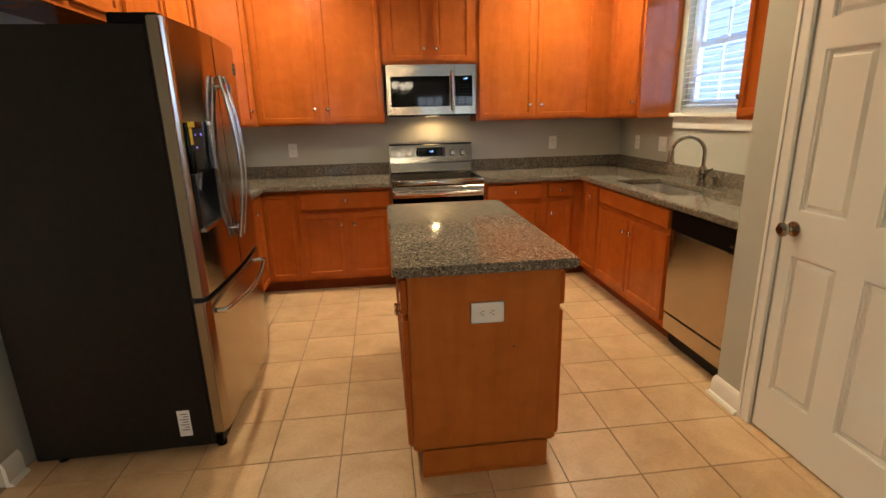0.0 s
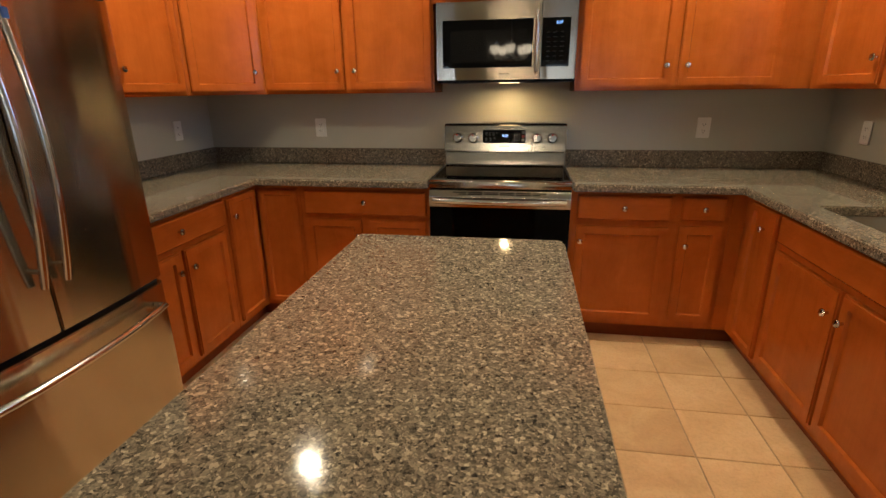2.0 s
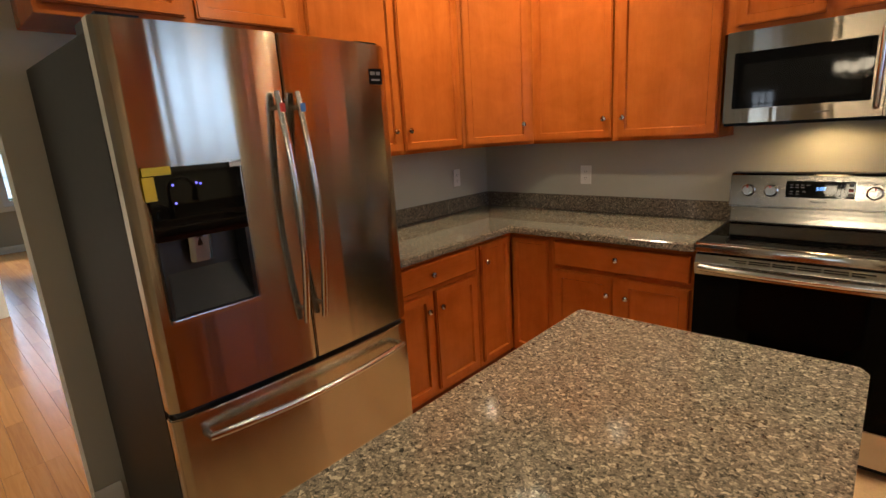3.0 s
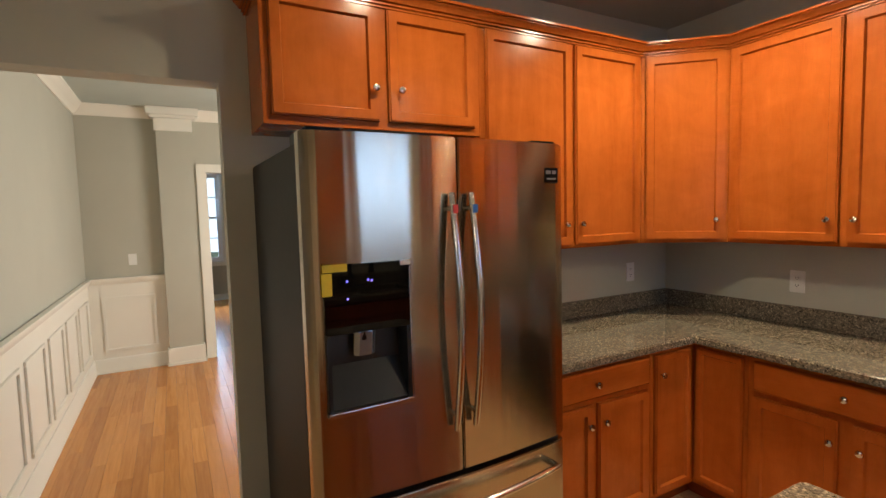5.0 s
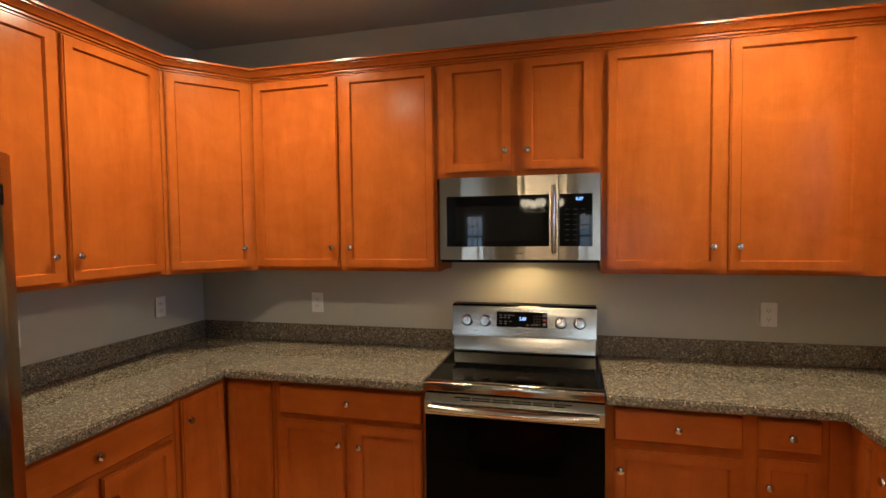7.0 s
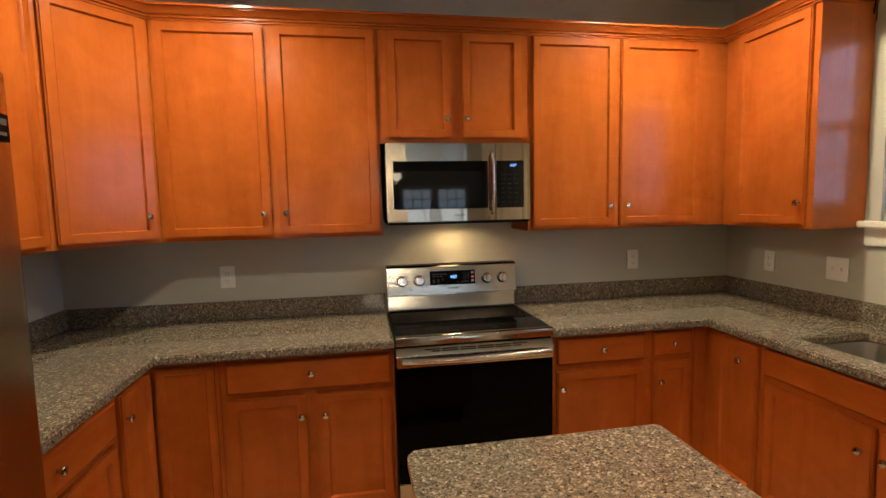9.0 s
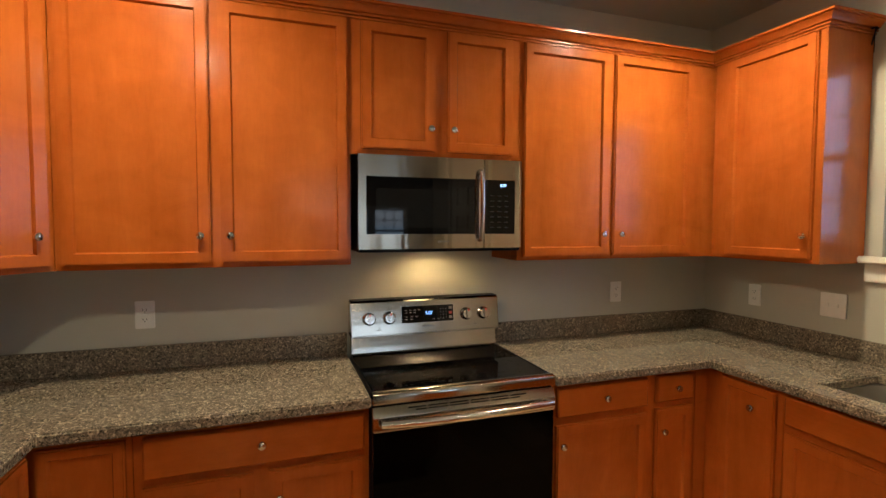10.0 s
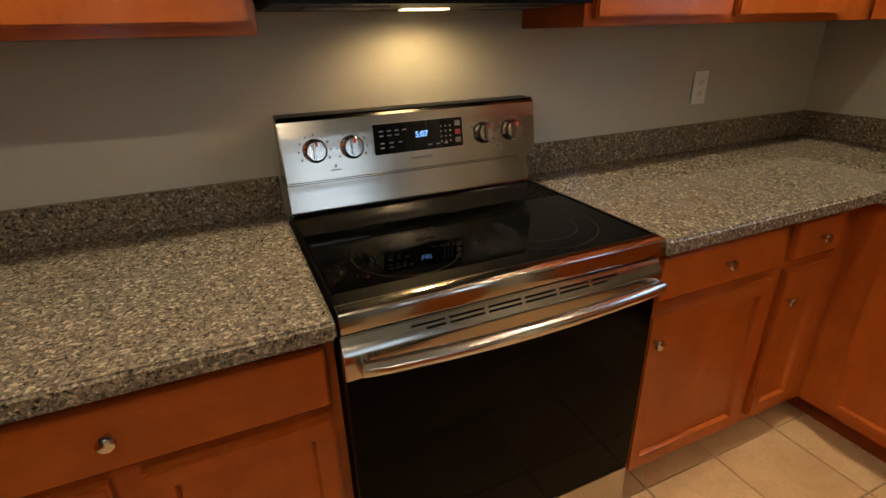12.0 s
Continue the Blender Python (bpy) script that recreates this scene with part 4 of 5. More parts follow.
for x, door in ((SPLIT - 0.036, ld), (SPLIT + 0.036, rd)):
    pts = [(x, bowed(x) - 0.022 - 0.044 * math.sin(math.pi * k / 16), 1.632 - 0.75 * k / 16) for k in range(17)]
    grip = bar(pts, [0.0105] + [0.0118] * 15 + [0.0105], door)
    for k in (1, 15):
        px, py, pz = pts[k]
        part("post", tube([(x, bowed(x) + 0.002, pz), (x, py + 0.004, pz)], 0.0085, 10), STEEL_SMOOTH, grip)
    z = 1.583
    y = bowed(x) - 0.026 - 0.042 * math.sin(math.pi * 0.045) - 0.011
    part("sticker", boxes((x - 0.008, x + 0.008, y - 0.003, y + 0.004, z - 0.013, z + 0.013), bevel=0.001), RED if door is ld else BLUE, door, "small red sticker" if door is ld else "small blue sticker")
pts = [(0.085, bowed(0.085) - 0.003, 0.640)] + [(0.085 + 0.785 * k / 16, bowed(0.085 + 0.785 * k / 16) - 0.040 - 0.022 * math.sin(math.pi * k / 16), 0.640 - 0.002 * math.sin(math.pi * k / 16)) for k in range(17)] + [(0.87, bowed(0.87) - 0.003, 0.640)]
bar(pts, 0.0125, fz)

# dispenser: bezel, control panel, cavity
yb = bowed((HX0 + HX1) / 2)
disp = part("dispenser", boxes((HX0, HX1, yb - 0.002, yb + 0.05, 1.235, HZ1), bevel=0.001), BLACK_GLASS, ld, "glossy black dispenser panel with blue lights")
part("cavity_side", boxes((HX0, HX0 + 0.012, yb - 0.001, DB, HZ0, 1.2345), bevel=0.001), CAVITY, disp)
part("cavity_side", boxes((HX1 - 0.012, HX1, yb - 0.001, DB, HZ0, 1.2345), bevel=0.001), CAVITY, disp)
part("cavity_back", boxes((HX0 + 0.012, HX1 - 0.012, DB - 0.004, DB, HZ0, 1.2345), bevel=0), CAVITY, disp)
part("cavity_slope", prism([(DB - 0.005, HZ0 + 0.011), (yb + 0.006, HZ0 + 0.011), (DB - 0.005, 1.130)], HX0 + 0.0125, HX1 - 0.0125), TRAY, disp).matrix_basis = Matrix(((0, 0, 1, 0), (1, 0, 0, 0), (0, 1, 0, 0), (0, 0, 0, 1)))
part("ledge", boxes((HX0 - 0.004, HX1 + 0.004, yb - 0.014, DB - 0.006, HZ0 - 0.006, HZ0 + 0.010), bevel=0.003), STEEL_SMOOTH, disp, "steel drip ledge")
part("paddle", prism([(-0.034, 0.004), (-0.020, -0.006), (0.020, -0.006), (0.034, 0.004), (0.030, 0.012), (-0.030, 0.012)], 0, 0.078, 0.003), plain("clear_plastic", (0.30, 0.36, 0.42), 0.12, 0.7), disp, "clear moulded dispenser paddle").matrix_basis = pose((HX0 + HX1) / 2 - 0.006, DB - 0.034, 1.155, 10, 0, 0)
part("spout", lathe([(0.02, 0), (0.017, -0.03), (0.012, -0.035), (0, -0.035)], pose((HX0 + HX1) / 2 - 0.012, yb + 0.036, 1.235)), BLACK, disp)
for x, z in ((0.115, 1.385), (0.178, 1.385), (0.189, 1.382), (0.115, 1.335)):
    part("indicator", lathe([(0.0035, 0), (0.0035, 0.001), (0, 0.001)], pose(x, yb - 0.0022, z, 90), 8), BLUE_DOT, disp, "blue indicator light")
part("tape", boxes((HX0 - 0.006, HX0 + 0.066, yb - 0.005, yb - 0.003, 1.414, 1.436), bevel=0.001), YELLOW, disp, "yellow packing tape")
part("tape", boxes((HX0 - 0.010, HX0 + 0.020, yb - 0.0075, yb - 0.0055, 1.348, 1.412), bevel=0.001), YELLOW, disp, "yellow packing tape")
part("tape_corner", boxes((HX1 - 0.03, HX1 + 0.004, yb - 0.005, yb - 0.003, 1.420, 1.434), bevel=0.001), PLATE, disp)
lx = 0.885
lg = part("badge", boxes((0.853, 0.917, bowed(lx) - 0.003, bowed(lx) + 0.004, 1.668, 1.722), bevel=0.001), BLACK, rd, "small black badge sticker")
part("badge_print", boxes((0.861, 0.883, bowed(lx) - 0.0045, bowed(lx) - 0.0032, 1.70, 1.712), (0.889, 0.907, bowed(lx) - 0.0045, bowed(lx) - 0.0032, 1.70, 1.712), (0.865, 0.905, bowed(lx) - 0.0045, bowed(lx) - 0.0032, 1.680, 1.686), bevel=0), PALE_PRINT, lg)
sl = part("side_label", boxes((0.0025, 0.0038, -0.650, -0.598, 0.088, 0.215), bevel=0), PLATE, fr, "white rating label")
part("label_print", boxes(*[(0.0017, 0.0024, -0.642, -0.642 + w, 0.195 - 0.013 * k, 0.199 - 0.013 * k) for k, w in enumerate((0.03, 0.02, 0.034, 0.026, 0.034, 0.018, 0.03))], bevel=0), GREY_PRINT, sl)

# ---- range ----
rg = thing("range", "stainless electric range with a black glass cooktop and oven door", "range", pose(0, 0, 0))
RW, RF = 0.3785, -0.632
part("body", boxes((-RW, RW, RF + 0.004, -0.03, 0.03, 0.893), bevel=0.003), BLACK, rg, "black side panels")
part("cooktop", boxes((-RW + 0.006, RW - 0.006, RF + 0.012, -0.085, 0.8935, 0.920), bevel=0.003), CERAMIC, rg, "black ceramic glass cooktop")
part("front_trim", prism([(RF + 0.011, 0.8935), (RF + 0.011, 0.9225), (RF - 0.020, 0.9215), (RF - 0.025, 0.918), (RF - 0.029, 0.884), (RF - 0.026, 0.881), (RF + 0.004, 0.881), (RF + 0.004, 0.8935)], -RW, RW, 0.001, 1), STEEL_RANGE, rg).matrix_basis = Matrix(((0, 0, 1, 0), (1, 0, 0, 0), (0, 1, 0, 0), (0, 0, 0, 1)))
for sx in (-1, 1):
    part("side_trim", boxes((sx * RW - 0.0055 * (sx > 0), sx * RW + 0.0055 * (sx < 0), RF + 0.012, -0.085, 0.8935, 0.9225), bevel=0.001), BLACK, rg)


def ring(x, y, r, w=0.0022):
    bm = bmesh.new()
    n = 56
    a = [[bm.verts.new((x + q * math.cos(2 * math.pi * k / n), y + q * math.sin(2 * math.pi * k / n), 0.9204)) for k in range(n)] for q in (r, r - w)]
    for k in range(n):
        bm.faces.new((a[0][k], a[0][(k + 1) % n], a[1][(k + 1) % n], a[1][k]))
    bmesh.ops.recalc_face_normals(bm, faces=bm.faces)
    return part("burner_ring", bm, RING, rg)


for x, y, r in ((-0.180, -0.452, 0.120), (0.170, -0.450, 0.145), (0.170, -0.450, 0.095), (-0.215, -0.190, 0.080), (0.032, -0.170, 0.088), (0.262, -0.178, 0.075)):
    ring(x, y, r)
# backguard: lower riser, then the control panel, both leaning back
ACROSS = Matrix(((0, 0, 1, 0), (1, 0, 0, 0), (0, 1, 0, 0), (0, 0, 0, 1)))
part("riser", prism([(-0.03, 0.9205), (-0.088, 0.9205), (-0.094, 0.928), (-0.080, 1.004), (-0.03, 1.004)], -RW + 0.006, RW - 0.006, 0.002), STEEL_RANGE, rg).matrix_basis = ACROSS
cp = part("control_panel", prism([(-0.022, 1.008), (-0.112, 1.008), (-0.116, 1.014), (-0.094, 1.168), (-0.086, 1.176), (-0.022, 1.176)], -RW, RW, 0.003), STEEL_RANGE, rg)
cp.matrix_basis = ACROSS
part("top_cap", boxes((-RW + 0.001, RW - 0.001, -0.088, -0.02, 1.1765, 1.1795), bevel=0.002), BLACK, rg)
LEAN = math.degrees(math.atan2(0.022, 0.154))
face = pose(0, -0.1165, 1.014, -LEAN)          # local x across, z up the panel, -y out of it
dp = part("display", boxes((-0.135, 0.131, -0.003, 0.002, 0.050, 0.131), bevel=0.0015), BLACK_GLASS, rg)
dp.matrix_basis = face
part("display_frame", boxes((-0.1375, 0.1335, -0.0022, 0.001, 0.1312, 0.1332), (-0.1375, 0.1335, -0.0022, 0.001, 0.0478, 0.0498), (-0.1375, -0.1352, -0.0022, 0.001, 0.0498, 0.1312), (0.1312, 0.1335, -0.0022, 0.001, 0.0498, 0.1312), bevel=0), STEEL_SMOOTH, rg, "thin bright rim round the display").matrix_basis = face
lettering("5:07", 0.022, face @ facing(0.004, -0.0036, 0.094), BLUE_LED, rg)
for bar_x, bar_z, n, step in ((-0.118, 0.110, 4, 0.022), (-0.118, 0.098, 3, 0.022), (-0.118, 0.078, 3, 0.026), (-0.118, 0.066, 2, 0.026), (0.022, 0.062, 3, 0.024)):
    for k in range(n):
        p = part("key_print", boxes((bar_x + k * step, bar_x + k * step + 0.012, -0.0038, -0.0032, bar_z, bar_z + 0.003), bevel=0), PALE_PRINT, rg)
        p.matrix_basis = face
for i in range(3):
    for j in range(4):
        part("key_print", boxes((0.062 + 0.014 * i, 0.066 + 0.014 * i, -0.0038, -0.0032, 0.066 + 0.014 * j, 0.071 + 0.014 * j), bevel=0), PALE_PRINT, rg).matrix_basis = face
for z, mat in ((0.108, GREY_PRINT), (0.084, plain("dull_red_key", (0.25, 0.03, 0.03), 0.5)), (0.062, GREY_PRINT)):
    part("key_frame", boxes((0.107, 0.124, -0.0038, -0.0032, z, z + 0.014), bevel=0), mat, rg).matrix_basis = face
part("maker_mark", boxes(*[(-0.032 + 0.0095 * k, -0.025 + 0.0095 * k, -0.0008, 0.0008, 0.028, 0.035) for k in range(7)], bevel=0), GREY_PRINT, rg).matrix_basis = face
for kx in (-0.293, -0.195, 0.200, 0.293):
    kn = part("knob", lathe([(0.031, 0), (0.031, 0.006), (0.026, 0.009), (0.0245, 0.022), (0.023, 0.025), (0, 0.0255)], pose(0, 0, 0, 90), 28), STEEL_SMOOTH, rg, "round steel control knob")
    kn.matrix_basis = face @ pose(kx, -0.001, 0.080)
    part("grip", boxes((-0.0075, 0.0075, -0.038, -0.024, -0.022, 0.022), bevel=0.003), STEEL_SMOOTH, kn)
    part("pointer", boxes((-0.003, 0.003, -0.0388, -0.0378, 0.012, 0.022), bevel=0), RED, kn)
    bm = bmesh.new()
    for k in range(9):
        a = radians(-120 + 30 * k)
        add_box(bm, kx + 0.041 * math.sin(a) - 0.002, kx + 0.041 * math.sin(a) + 0.002, -0.0009, 0.0004, 0.080 + 0.041 * math.cos(a) - 0.0025, 0.080 + 0.041 * math.cos(a) + 0.0025)
    part("dial_print", bm, GREY_PRINT, rg).matrix_basis = face
for kx in (-0.245, 0.245):
    part("dial_caption", boxes((kx - 0.014, kx + 0.014, -0.0009, 0.0004, 0.024, 0.027), (kx - 0.002, kx + 0.002, -0.0009, 0.0004, 0.032, 0.040), bevel=0), GREY_PRINT, rg).matrix_basis = face
# oven door
od = part("oven_door", boxes((-RW, RW, RF - 0.020, RF + 0.0035, 0.222, 0.776), bevel=0.003), OVEN_GLASS, rg, "black glass oven door")
cap = part("door_cap", prism([(RF + 0.003, 0.777), (RF + 0.003, 0.868), (RF - 0.012, 0.868), (RF - 0.030, 0.836), (RF - 0.031, 0.830), (RF - 0.024, 0.777)], -RW, RW, 0.002), STEEL_RANGE, rg)
cap.matrix_basis = ACROSS
bm = bmesh.new()
for k in range(6):
    for j in range(2):
        trim = 0.030 * (1 - j) + 0.006
        a, b = -0.252 + 0.086 * k + trim * (k == 0), -0.252 + 0.086 * k + 0.077 - trim * (k == 5)
        add_box(bm, a, b, -0.0008, 0.002, 0.010 + 0.0095 * j, 0.0145 + 0.0095 * j)
part("vent_slot", bm, BLACK, rg).matrix_basis = pose(0, RF - 0.0285, 0.8385, -29.4)
hb = [(-0.345, RF - 0.024, 0.815)] + [(-0.345 + 0.69 * k / 18, RF - 0.056 - 0.022 * math.sin(math.pi * k / 18), 0.818) for k in range(19)] + [(0.345, RF - 0.024, 0.815)]
part("handle", tube(hb, 0.0160, 14), STEEL_SMOOTH, rg, "bowed steel oven handle")
part("drawer", boxes((-RW, RW, RF - 0.020, RF + 0.0035, 0.060, 0.216), bevel=0.003), STEEL_RANGE, rg, "stainless storage drawer")
part("plinth", boxes((-RW + 0.03, RW - 0.03, RF + 0.06, -0.05, 0.0, 0.032), bevel=0), BLACK, rg)

# ---- microwave ----
mw = thing("microwave", "stainless over-the-range microwave with a black glass door", "microwave", pose(0, 0, 0))
MZ0, MZ1, MF, MW_ = 1.436, 1.836, -0.318, 0.379
part("body", boxes((-MW_, MW_, MF, -0.003, MZ0 + 0.004, MZ1 - 0.002), bevel=0.002), BLACK, mw, "black casing")
DOORX = 0.192
q0, q1, q2, q3 = 1.500, 1.745, -0.345, 0.150
bm = slab([-MW_, q2, q3, DOORX - 0.0015], [MZ0, q0, q1, MZ1], 0.026, {(1, 1)}, 0.002)
STAND = Matrix(((1, 0, 0, 0), (0, 0, -1, MF), (0, 1, 0, 0), (0, 0, 0, 1)))
md = part("door", turned(bm, STAND), STEEL, mw)
part("door_glass", boxes((q2 + 0.0005, q3 - 0.0005, MF - 0.024, MF, q0 + 0.0005, q1 - 0.0005), bevel=0.001), BLACK_GLASS, md, "black glass door pane")
part("window_mesh", boxes((q2 + 0.042, q3 - 0.03, MF - 0.0248, MF - 0.0242, q0 + 0.028, q1 - 0.05), bevel=0), plain("grey_screen", (0.006, 0.006, 0.0065), 0.04, spec=0.28), md)
part("handle", tube([(DOORX - 0.022, MF - 0.026, 1.782)] + [(DOORX - 0.022, MF - 0.050 - 0.012 * math.sin(math.pi * k / 10), 1.775 - 0.295 * k / 10) for k in range(11)] + [(DOORX - 0.022, MF - 0.026, 1.473)], 0.0105, 12), STEEL_SMOOTH, md, "vertical steel handle")
bm = slab([DOORX + 0.0015, DOORX + 0.004, 0.345, MW_], [MZ0, q0, q1, MZ1], 0.026, {(1, 1)}, 0.002)
pn = part("control_side", turned(bm, STAND), STEEL, mw)
part("control_glass", boxes((DOORX + 0.0045, 0.3445, MF - 0.024, MF, q0 + 0.0005, q1 - 0.0005), bevel=0.001), BLACK_GLASS, pn)
lettering("5:07", 0.019, facing(0.287, MF - 0.0246, 1.720), BLUE_LED, pn)
key_mesh = None
for i in range(3):
    for j in range(7):
        if key_mesh is None:
            key_mesh = part("key_print", boxes((0, 0.018, MF - 0.0248, MF - 0.0242, 0, 0.003), bevel=0), FAINT_PRINT, pn)
            key_mesh.location = (0.222, 0, 1.528)
            continue
        key = new("key_print", key_mesh.data)
        key.parent, key.location = pn, (0.222 + 0.036 * i, 0, 1.528 + 0.024 * j)
part("maker_mark", boxes(*[(-0.03 + 0.008 * k, -0.024 + 0.008 * k, MF - 0.0266, MF - 0.0258, 1.464, 1.470) for k in range(7)], bevel=0), GREY_PRINT, md)
part("underside", boxes((-MW_ + 0.004, MW_ - 0.004, MF - 0.02, -0.006, MZ0 - 0.014, MZ0 + 0.0035), bevel=0.003), BLACK, mw, "black underside with grease filters")
for x0 in (-0.30, 0.12):
    f = part("grease_filter", boxes((x0, x0 + 0.18, -0.27, -0.16, MZ0 - 0.018, MZ0 - 0.0145), bevel=0.001), plain("filter_mesh", (0.12, 0.11, 0.10), 0.4, 0.8), mw)
part("lamp_lens", boxes((-0.04, 0.08, -0.15, -0.09, MZ0 - 0.0175, MZ0 - 0.0145), bevel=0.002), LENS, mw, "lit cooktop lamp lens")

# ---- bracket by the window ----
bk = thing("wall_bracket", "small black metal curtain bracket beside the window", "bracket", pose(XE, -0.90, 2.42))
part("arm", tube([(-0.004, 0.022, 0.0), (-0.050, 0.012, 0.0), (-0.055, -0.024, -0.004), (-0.050, -0.030, -0.012)], 0.0045, 8), BLACK, bk)
part("strut", tube([(-0.053, -0.022, -0.006), (-0.004, 0.030, -0.082)], 0.0035, 8), BLACK, bk)
part("wall_plate", boxes((-0.004, -0.0005, 0.012, 0.034, -0.095, 0.012), bevel=0.001), BLACK, bk)

# ---- dishwasher ----
dw = thing("dishwasher", "stainless dishwasher with a black control strip", "dishwasher", pose(XE, -1.989, 0, 0, 0, -90))
DWW = 0.588
dfx = -(XE - 1.262)
part("tub", boxes((0.004, DWW - 0.004, dfx + 0.03, -0.05, 0.02, BZ - 0.003), bevel=0), BLACK, dw)
part("door_panel", boxes((0.004, DWW - 0.004, dfx - 0.024, dfx + 0.0295, 0.232, 0.742), bevel=0.004), STEEL, dw)
part("control_strip", boxes((0.004, DWW - 0.004, dfx - 0.030, dfx + 0.0295, 0.746, BZ - 0.006), bevel=0.008, segments=3), BLACK, dw, "glossy black control strip")
part("badge", lathe([(0.016, 0), (0.016, 0.0015), (0, 0.0015)], pose(DWW - 0.055, dfx - 0.030, 0.778, 90) @ Matrix.Diagonal((1, 0.5, 1, 1)), 18), NICKEL, dw)
part("lower_panel", boxes((0.004, DWW - 0.004, dfx - 0.018, dfx + 0.0295, 0.110, 0.218), bevel=0.003), STEEL, dw)
part("kick_plate", boxes((0.004, DWW - 0.004, dfx + 0.05, dfx + 0.06, 0.0, 0.12), bevel=0), BLACK, dw)

# ---- outlets and switches ----
def wall_plate(name, label, m, kind="duplex", gang=1, w=0.0385, h=0.060):
    """A cover plate on a wall: local x across, z up, -y out."""
    ob = thing(name, label, "outlet" if kind == "duplex" else "switch", m)
    w = w + 0.023 * (gang - 1)
    part("cover", boxes((-w, w, -0.006, 0, -h, h), bevel=0.003), PLATE, ob)
    if kind == "duplex":
        for z in (-0.02, 0.02):
            f = part("receptacle", prism(rounded(-0.017, 0.017, -0.0145, 0.0145, 0.008), 0, 0.002, 0.0005, 1), PLATE, ob)
            f.matrix_basis = pose(0, -0.0058, z, 90)
            part("slot", boxes((-0.008, -0.006, -0.0006, 0.0004, -0.003, 0.006), (0.006, 0.008, -0.0006, 0.0004, -0.003, 0.006), (-0.002, 0.002, -0.0006, 0.0004, -0.010, -0.006), bevel=0), SLOT, f).matrix_basis = pose(0, 0, 0.0022, -90)
    else:
        for g in range(gang):
            cx = (g - (gang - 1) / 2) * 0.046
            part("toggle", boxes((cx - 0.005, cx + 0.005, -0.016, -0.0055, -0.008, 0.010), bevel=0.002), PLATE, ob)
    part("screw", lathe([(0.0028, 0), (0.0028, 0.0008), (0, 0.001)], pose(0, -0.006, 0, 90), 8), PLATE, ob)
    return ob


wall_plate("outlet", "white duplex outlet on the wall behind the counter", back(-1.242) @ pose(0, -0.0005, 1.150))
wall_plate("outlet", "white duplex outlet on the wall behind the counter", back(1.185) @ pose(0, -0.0005, 1.150))
wall_plate("outlet", "white duplex outlet on the wall beside the corner", west(-0.355) @ pose(0, -0.0005, 1.155))
wall_plate("outlet", "white duplex outlet on the wall near the refrigerator", west(-1.15) @ pose(0, -0.0005, 1.160))
wall_plate("outlet", "white duplex outlet on the sink wall", east(-0.348) @ pose(0, -0.0005, 1.150))
wall_plate("light_switch", "white double switch plate below the window sill", east(-0.764) @ pose(0, -0.0005, 1.155), "switch", 2)
wall_plate("outlet", "white duplex outlet mounted sideways on the island end", pose(-0.084, BY0 - 0.0045, 0.712, 0, 90, 0), w=0.0435, h=0.0655)
wall_plate("light_switch", "white switch plate above the dining wainscot", pose(DX + 0.0005, -3.335, 1.165, 0, 0, 90), "switch")

# ---- ceiling lights ----
# fixtures for all cans, the two added unseen ones too
for cx, cy in CANS:
    c = thing("recessed_light", "white recessed ceiling light with a lit flood bulb", "ceiling light", pose(cx, cy, H), "recessed lights")
    bm = bmesh.new()
    rings = [[bm.verts.new((r * math.cos(2 * math.pi * k / 28), r * math.sin(2 * math.pi * k / 28), z)) for k in range(28)] for r, z in ((0.098, -0.0005), (0.096, -0.006), (0.075, -0.008), (0.072, -0.002))]
    for a, b in zip(rings, rings[1:]):
        for k in range(28):
            bm.faces.new((a[k], a[(k + 1) % 28], b[(k + 1) % 28], b[k]))
    part("trim_ring", bm, TRIM, c)
    part("bulb", lathe([(0.066, -0.001), (0.066, -0.012), (0.052, -0.026), (0.028, -0.035), (0, -0.038)], None, 24), BULB, c)
ch = thing("chandelier", "nickel chandelier with five frosted glass globes", "chandelier", pose(-0.13, -5.6, 1.85))
part("stem", tube([(0, 0, H - 1.852), (0, 0, 0.0)], 0.008, 10), NICKEL, ch)
part("hub", lathe([(0.0, -0.05), (0.03, -0.03), (0.035, 0.0), (0.02, 0.04), (0.008, 0.06)]), NICKEL, ch)
for k in range(5):
    a = radians(72 * k + 20)
    x, y = 0.26 * math.cos(a), 0.26 * math.sin(a)
    arm = part("arm", tube([(0.02 * math.cos(a), 0.02 * math.sin(a), 0), (0.5 * x, 0.5 * y, -0.05), (x, y, -0.01), (x, y, 0.03)], 0.007, 8), NICKEL, ch)
    part("globe", lathe([(0.03, 0.03), (0.062, 0.06), (0.072, 0.10), (0.066, 0.145), (0.062, 0.15), (0, 0.13)], pose(x, y, 0), 18), GLOBE, arm, "lit frosted glass globe")

# ---- floor pieces ----
PITCH, GAP = 0.3085, 0.0045
tile_mesh = {}


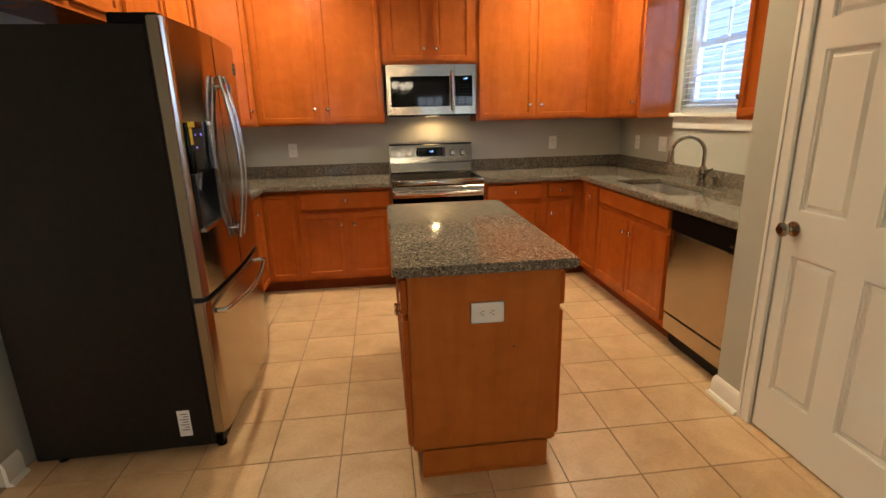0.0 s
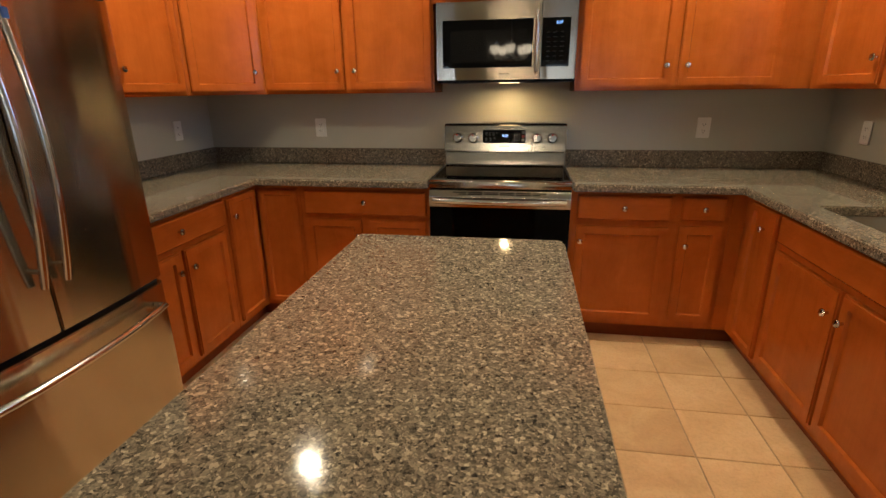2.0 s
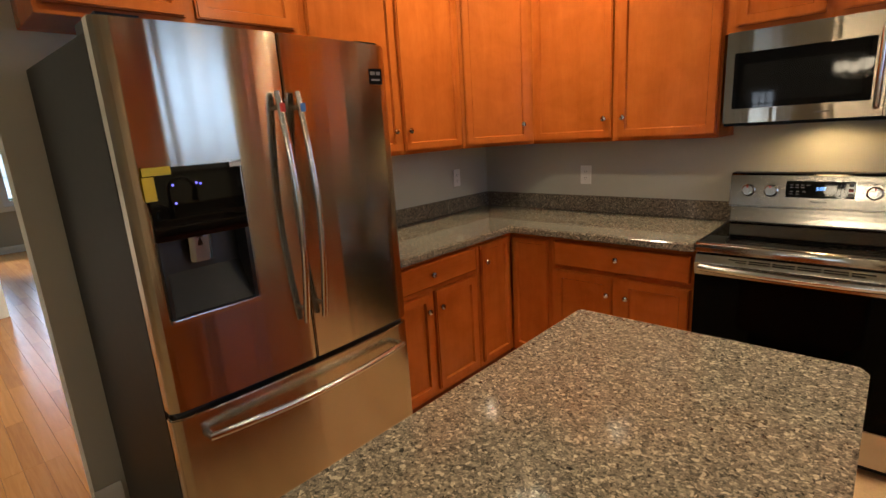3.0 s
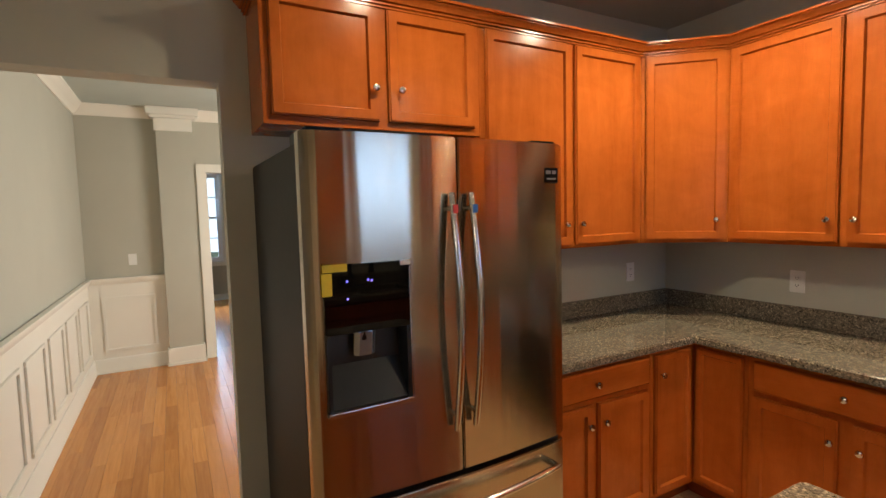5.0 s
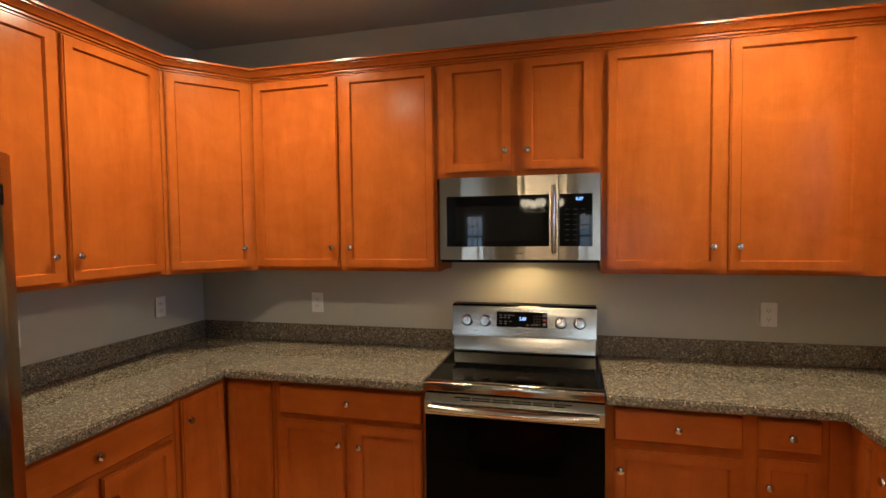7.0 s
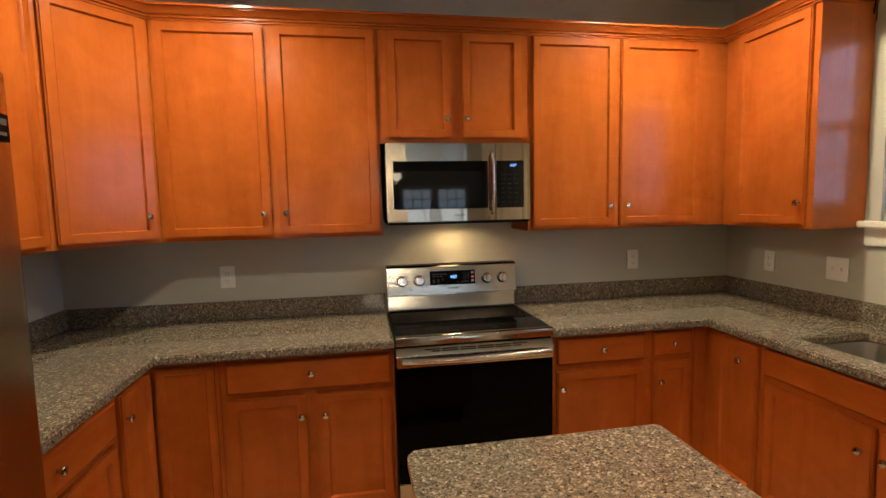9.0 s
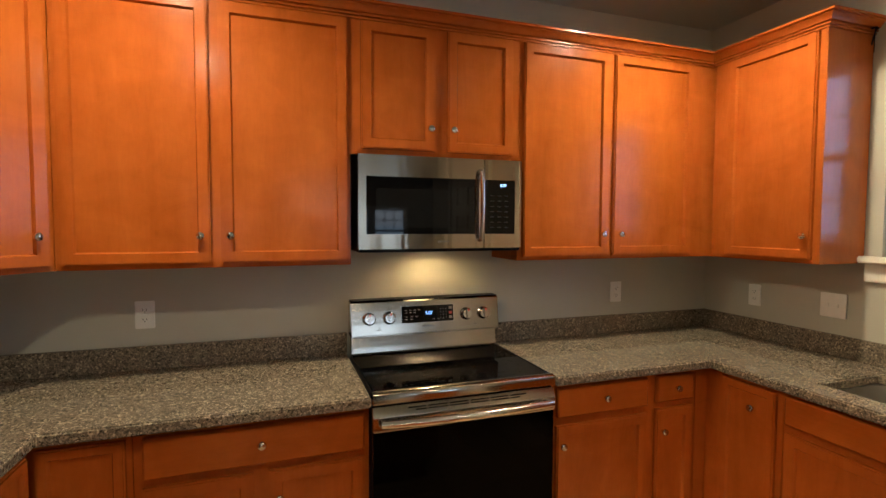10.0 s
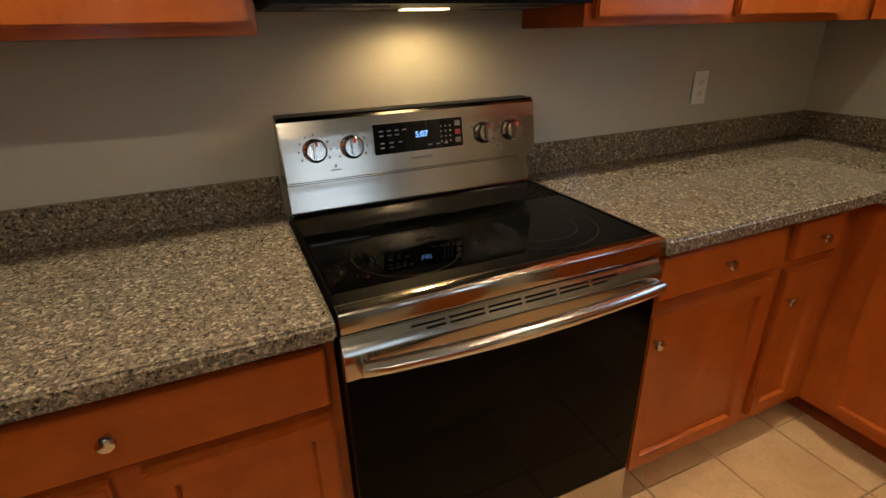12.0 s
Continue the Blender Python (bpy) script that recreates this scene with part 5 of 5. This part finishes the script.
def tile(x0, x1, y0, y1):
    key = (round(x1 - x0, 4), round(y1 - y0, 4))
    if key not in tile_mesh:
        bm = boxes((-key[0] / 2, key[0] / 2, -key[1] / 2, key[1] / 2, -0.006, 0.0), bevel=0)
        top = max(bm.faces, key=lambda f: f.calc_center_median().z)
        bmesh.ops.bevel(bm, geom=list(top.edges), offset=0.0018, segments=1, affect="EDGES")
        tile_mesh[key] = mesh_of("tile", bm, TILE)
    ob = new("tile", tile_mesh[key])
    ob.parent, ob.location = floor, ((x0 + x1) / 2, (y0 + y1) / 2, random.uniform(-0.0004, 0.0004))


rest = bmesh.new()
ix0, iy0 = math.floor((XW - 0.843) / PITCH), math.floor((SOUTH_Y + 2.766) / PITCH)
for i in range(ix0, 7):
    for j in range(iy0, 9):
        x0, x1 = max(0.843 + i * PITCH, XW) + GAP / 2, min(0.843 + (i + 1) * PITCH, 2.7) - GAP / 2
        y0, y1 = max(-2.766 + j * PITCH, SOUTH_Y) + GAP / 2, min(-2.766 + (j + 1) * PITCH, 0) - GAP / 2
        if x1 - x0 < 0.02 or y1 - y0 < 0.02 or y0 > -0.5 or (x0 > 1.32 and y0 > -4.3) or (y0 > -1.7 and x1 < -1.52):
            continue
        if y1 > -4.75:
            tile(x0, x1, y0, y1)
        else:
            add_box(rest, x0, x1, y0, y1, -0.0045, 0.0)
tagged(part("tiles_behind", rest, TILE, floor), "beige ceramic tiles of the breakfast area", kind="stuff")
plank_mesh, far_planks = {}, bmesh.new()
SW = 0.083
for j in range(int((1.0 - DS) / SW) + 1):
    y0 = DS + j * SW
    if y0 + SW > 1.02:
        break
    start = XW - 0.062
    while start > FX:
        end = max(FX, start - random.choice((0.6, 0.9, 1.2)))
        if start > -6.2 and -3.75 <= y0 < -2.0:
            key = round(start - end, 3)
            if key not in plank_mesh:
                plank_mesh[key] = mesh_of("plank", boxes((-key / 2 + 0.0006, key / 2 - 0.0006, -SW / 2 + 0.0006, SW / 2 - 0.0006, -0.004, 0.0), bevel=0.0005, segments=1), OAK)
            ob = new("plank", plank_mesh[key])
            ob.parent, ob.location = oak_floor, ((start + end) / 2, y0 + SW / 2, 0)
        else:
            add_box(far_planks, end + 0.0006, start - 0.0006, y0 + 0.0006, y0 + SW - 0.0006, -0.0035, 0.0)
        start = end
tagged(part("planks_far", far_planks, OAK_FAR, oak_floor), "golden oak strips of the far rooms", kind="stuff")
structure("threshold", boxes((XW - 0.10, XW - 0.03, OPEN_S, OPEN_N, -0.001, 0.006), bevel=0.003), OAK, "oak threshold strip at the doorway", "trim")
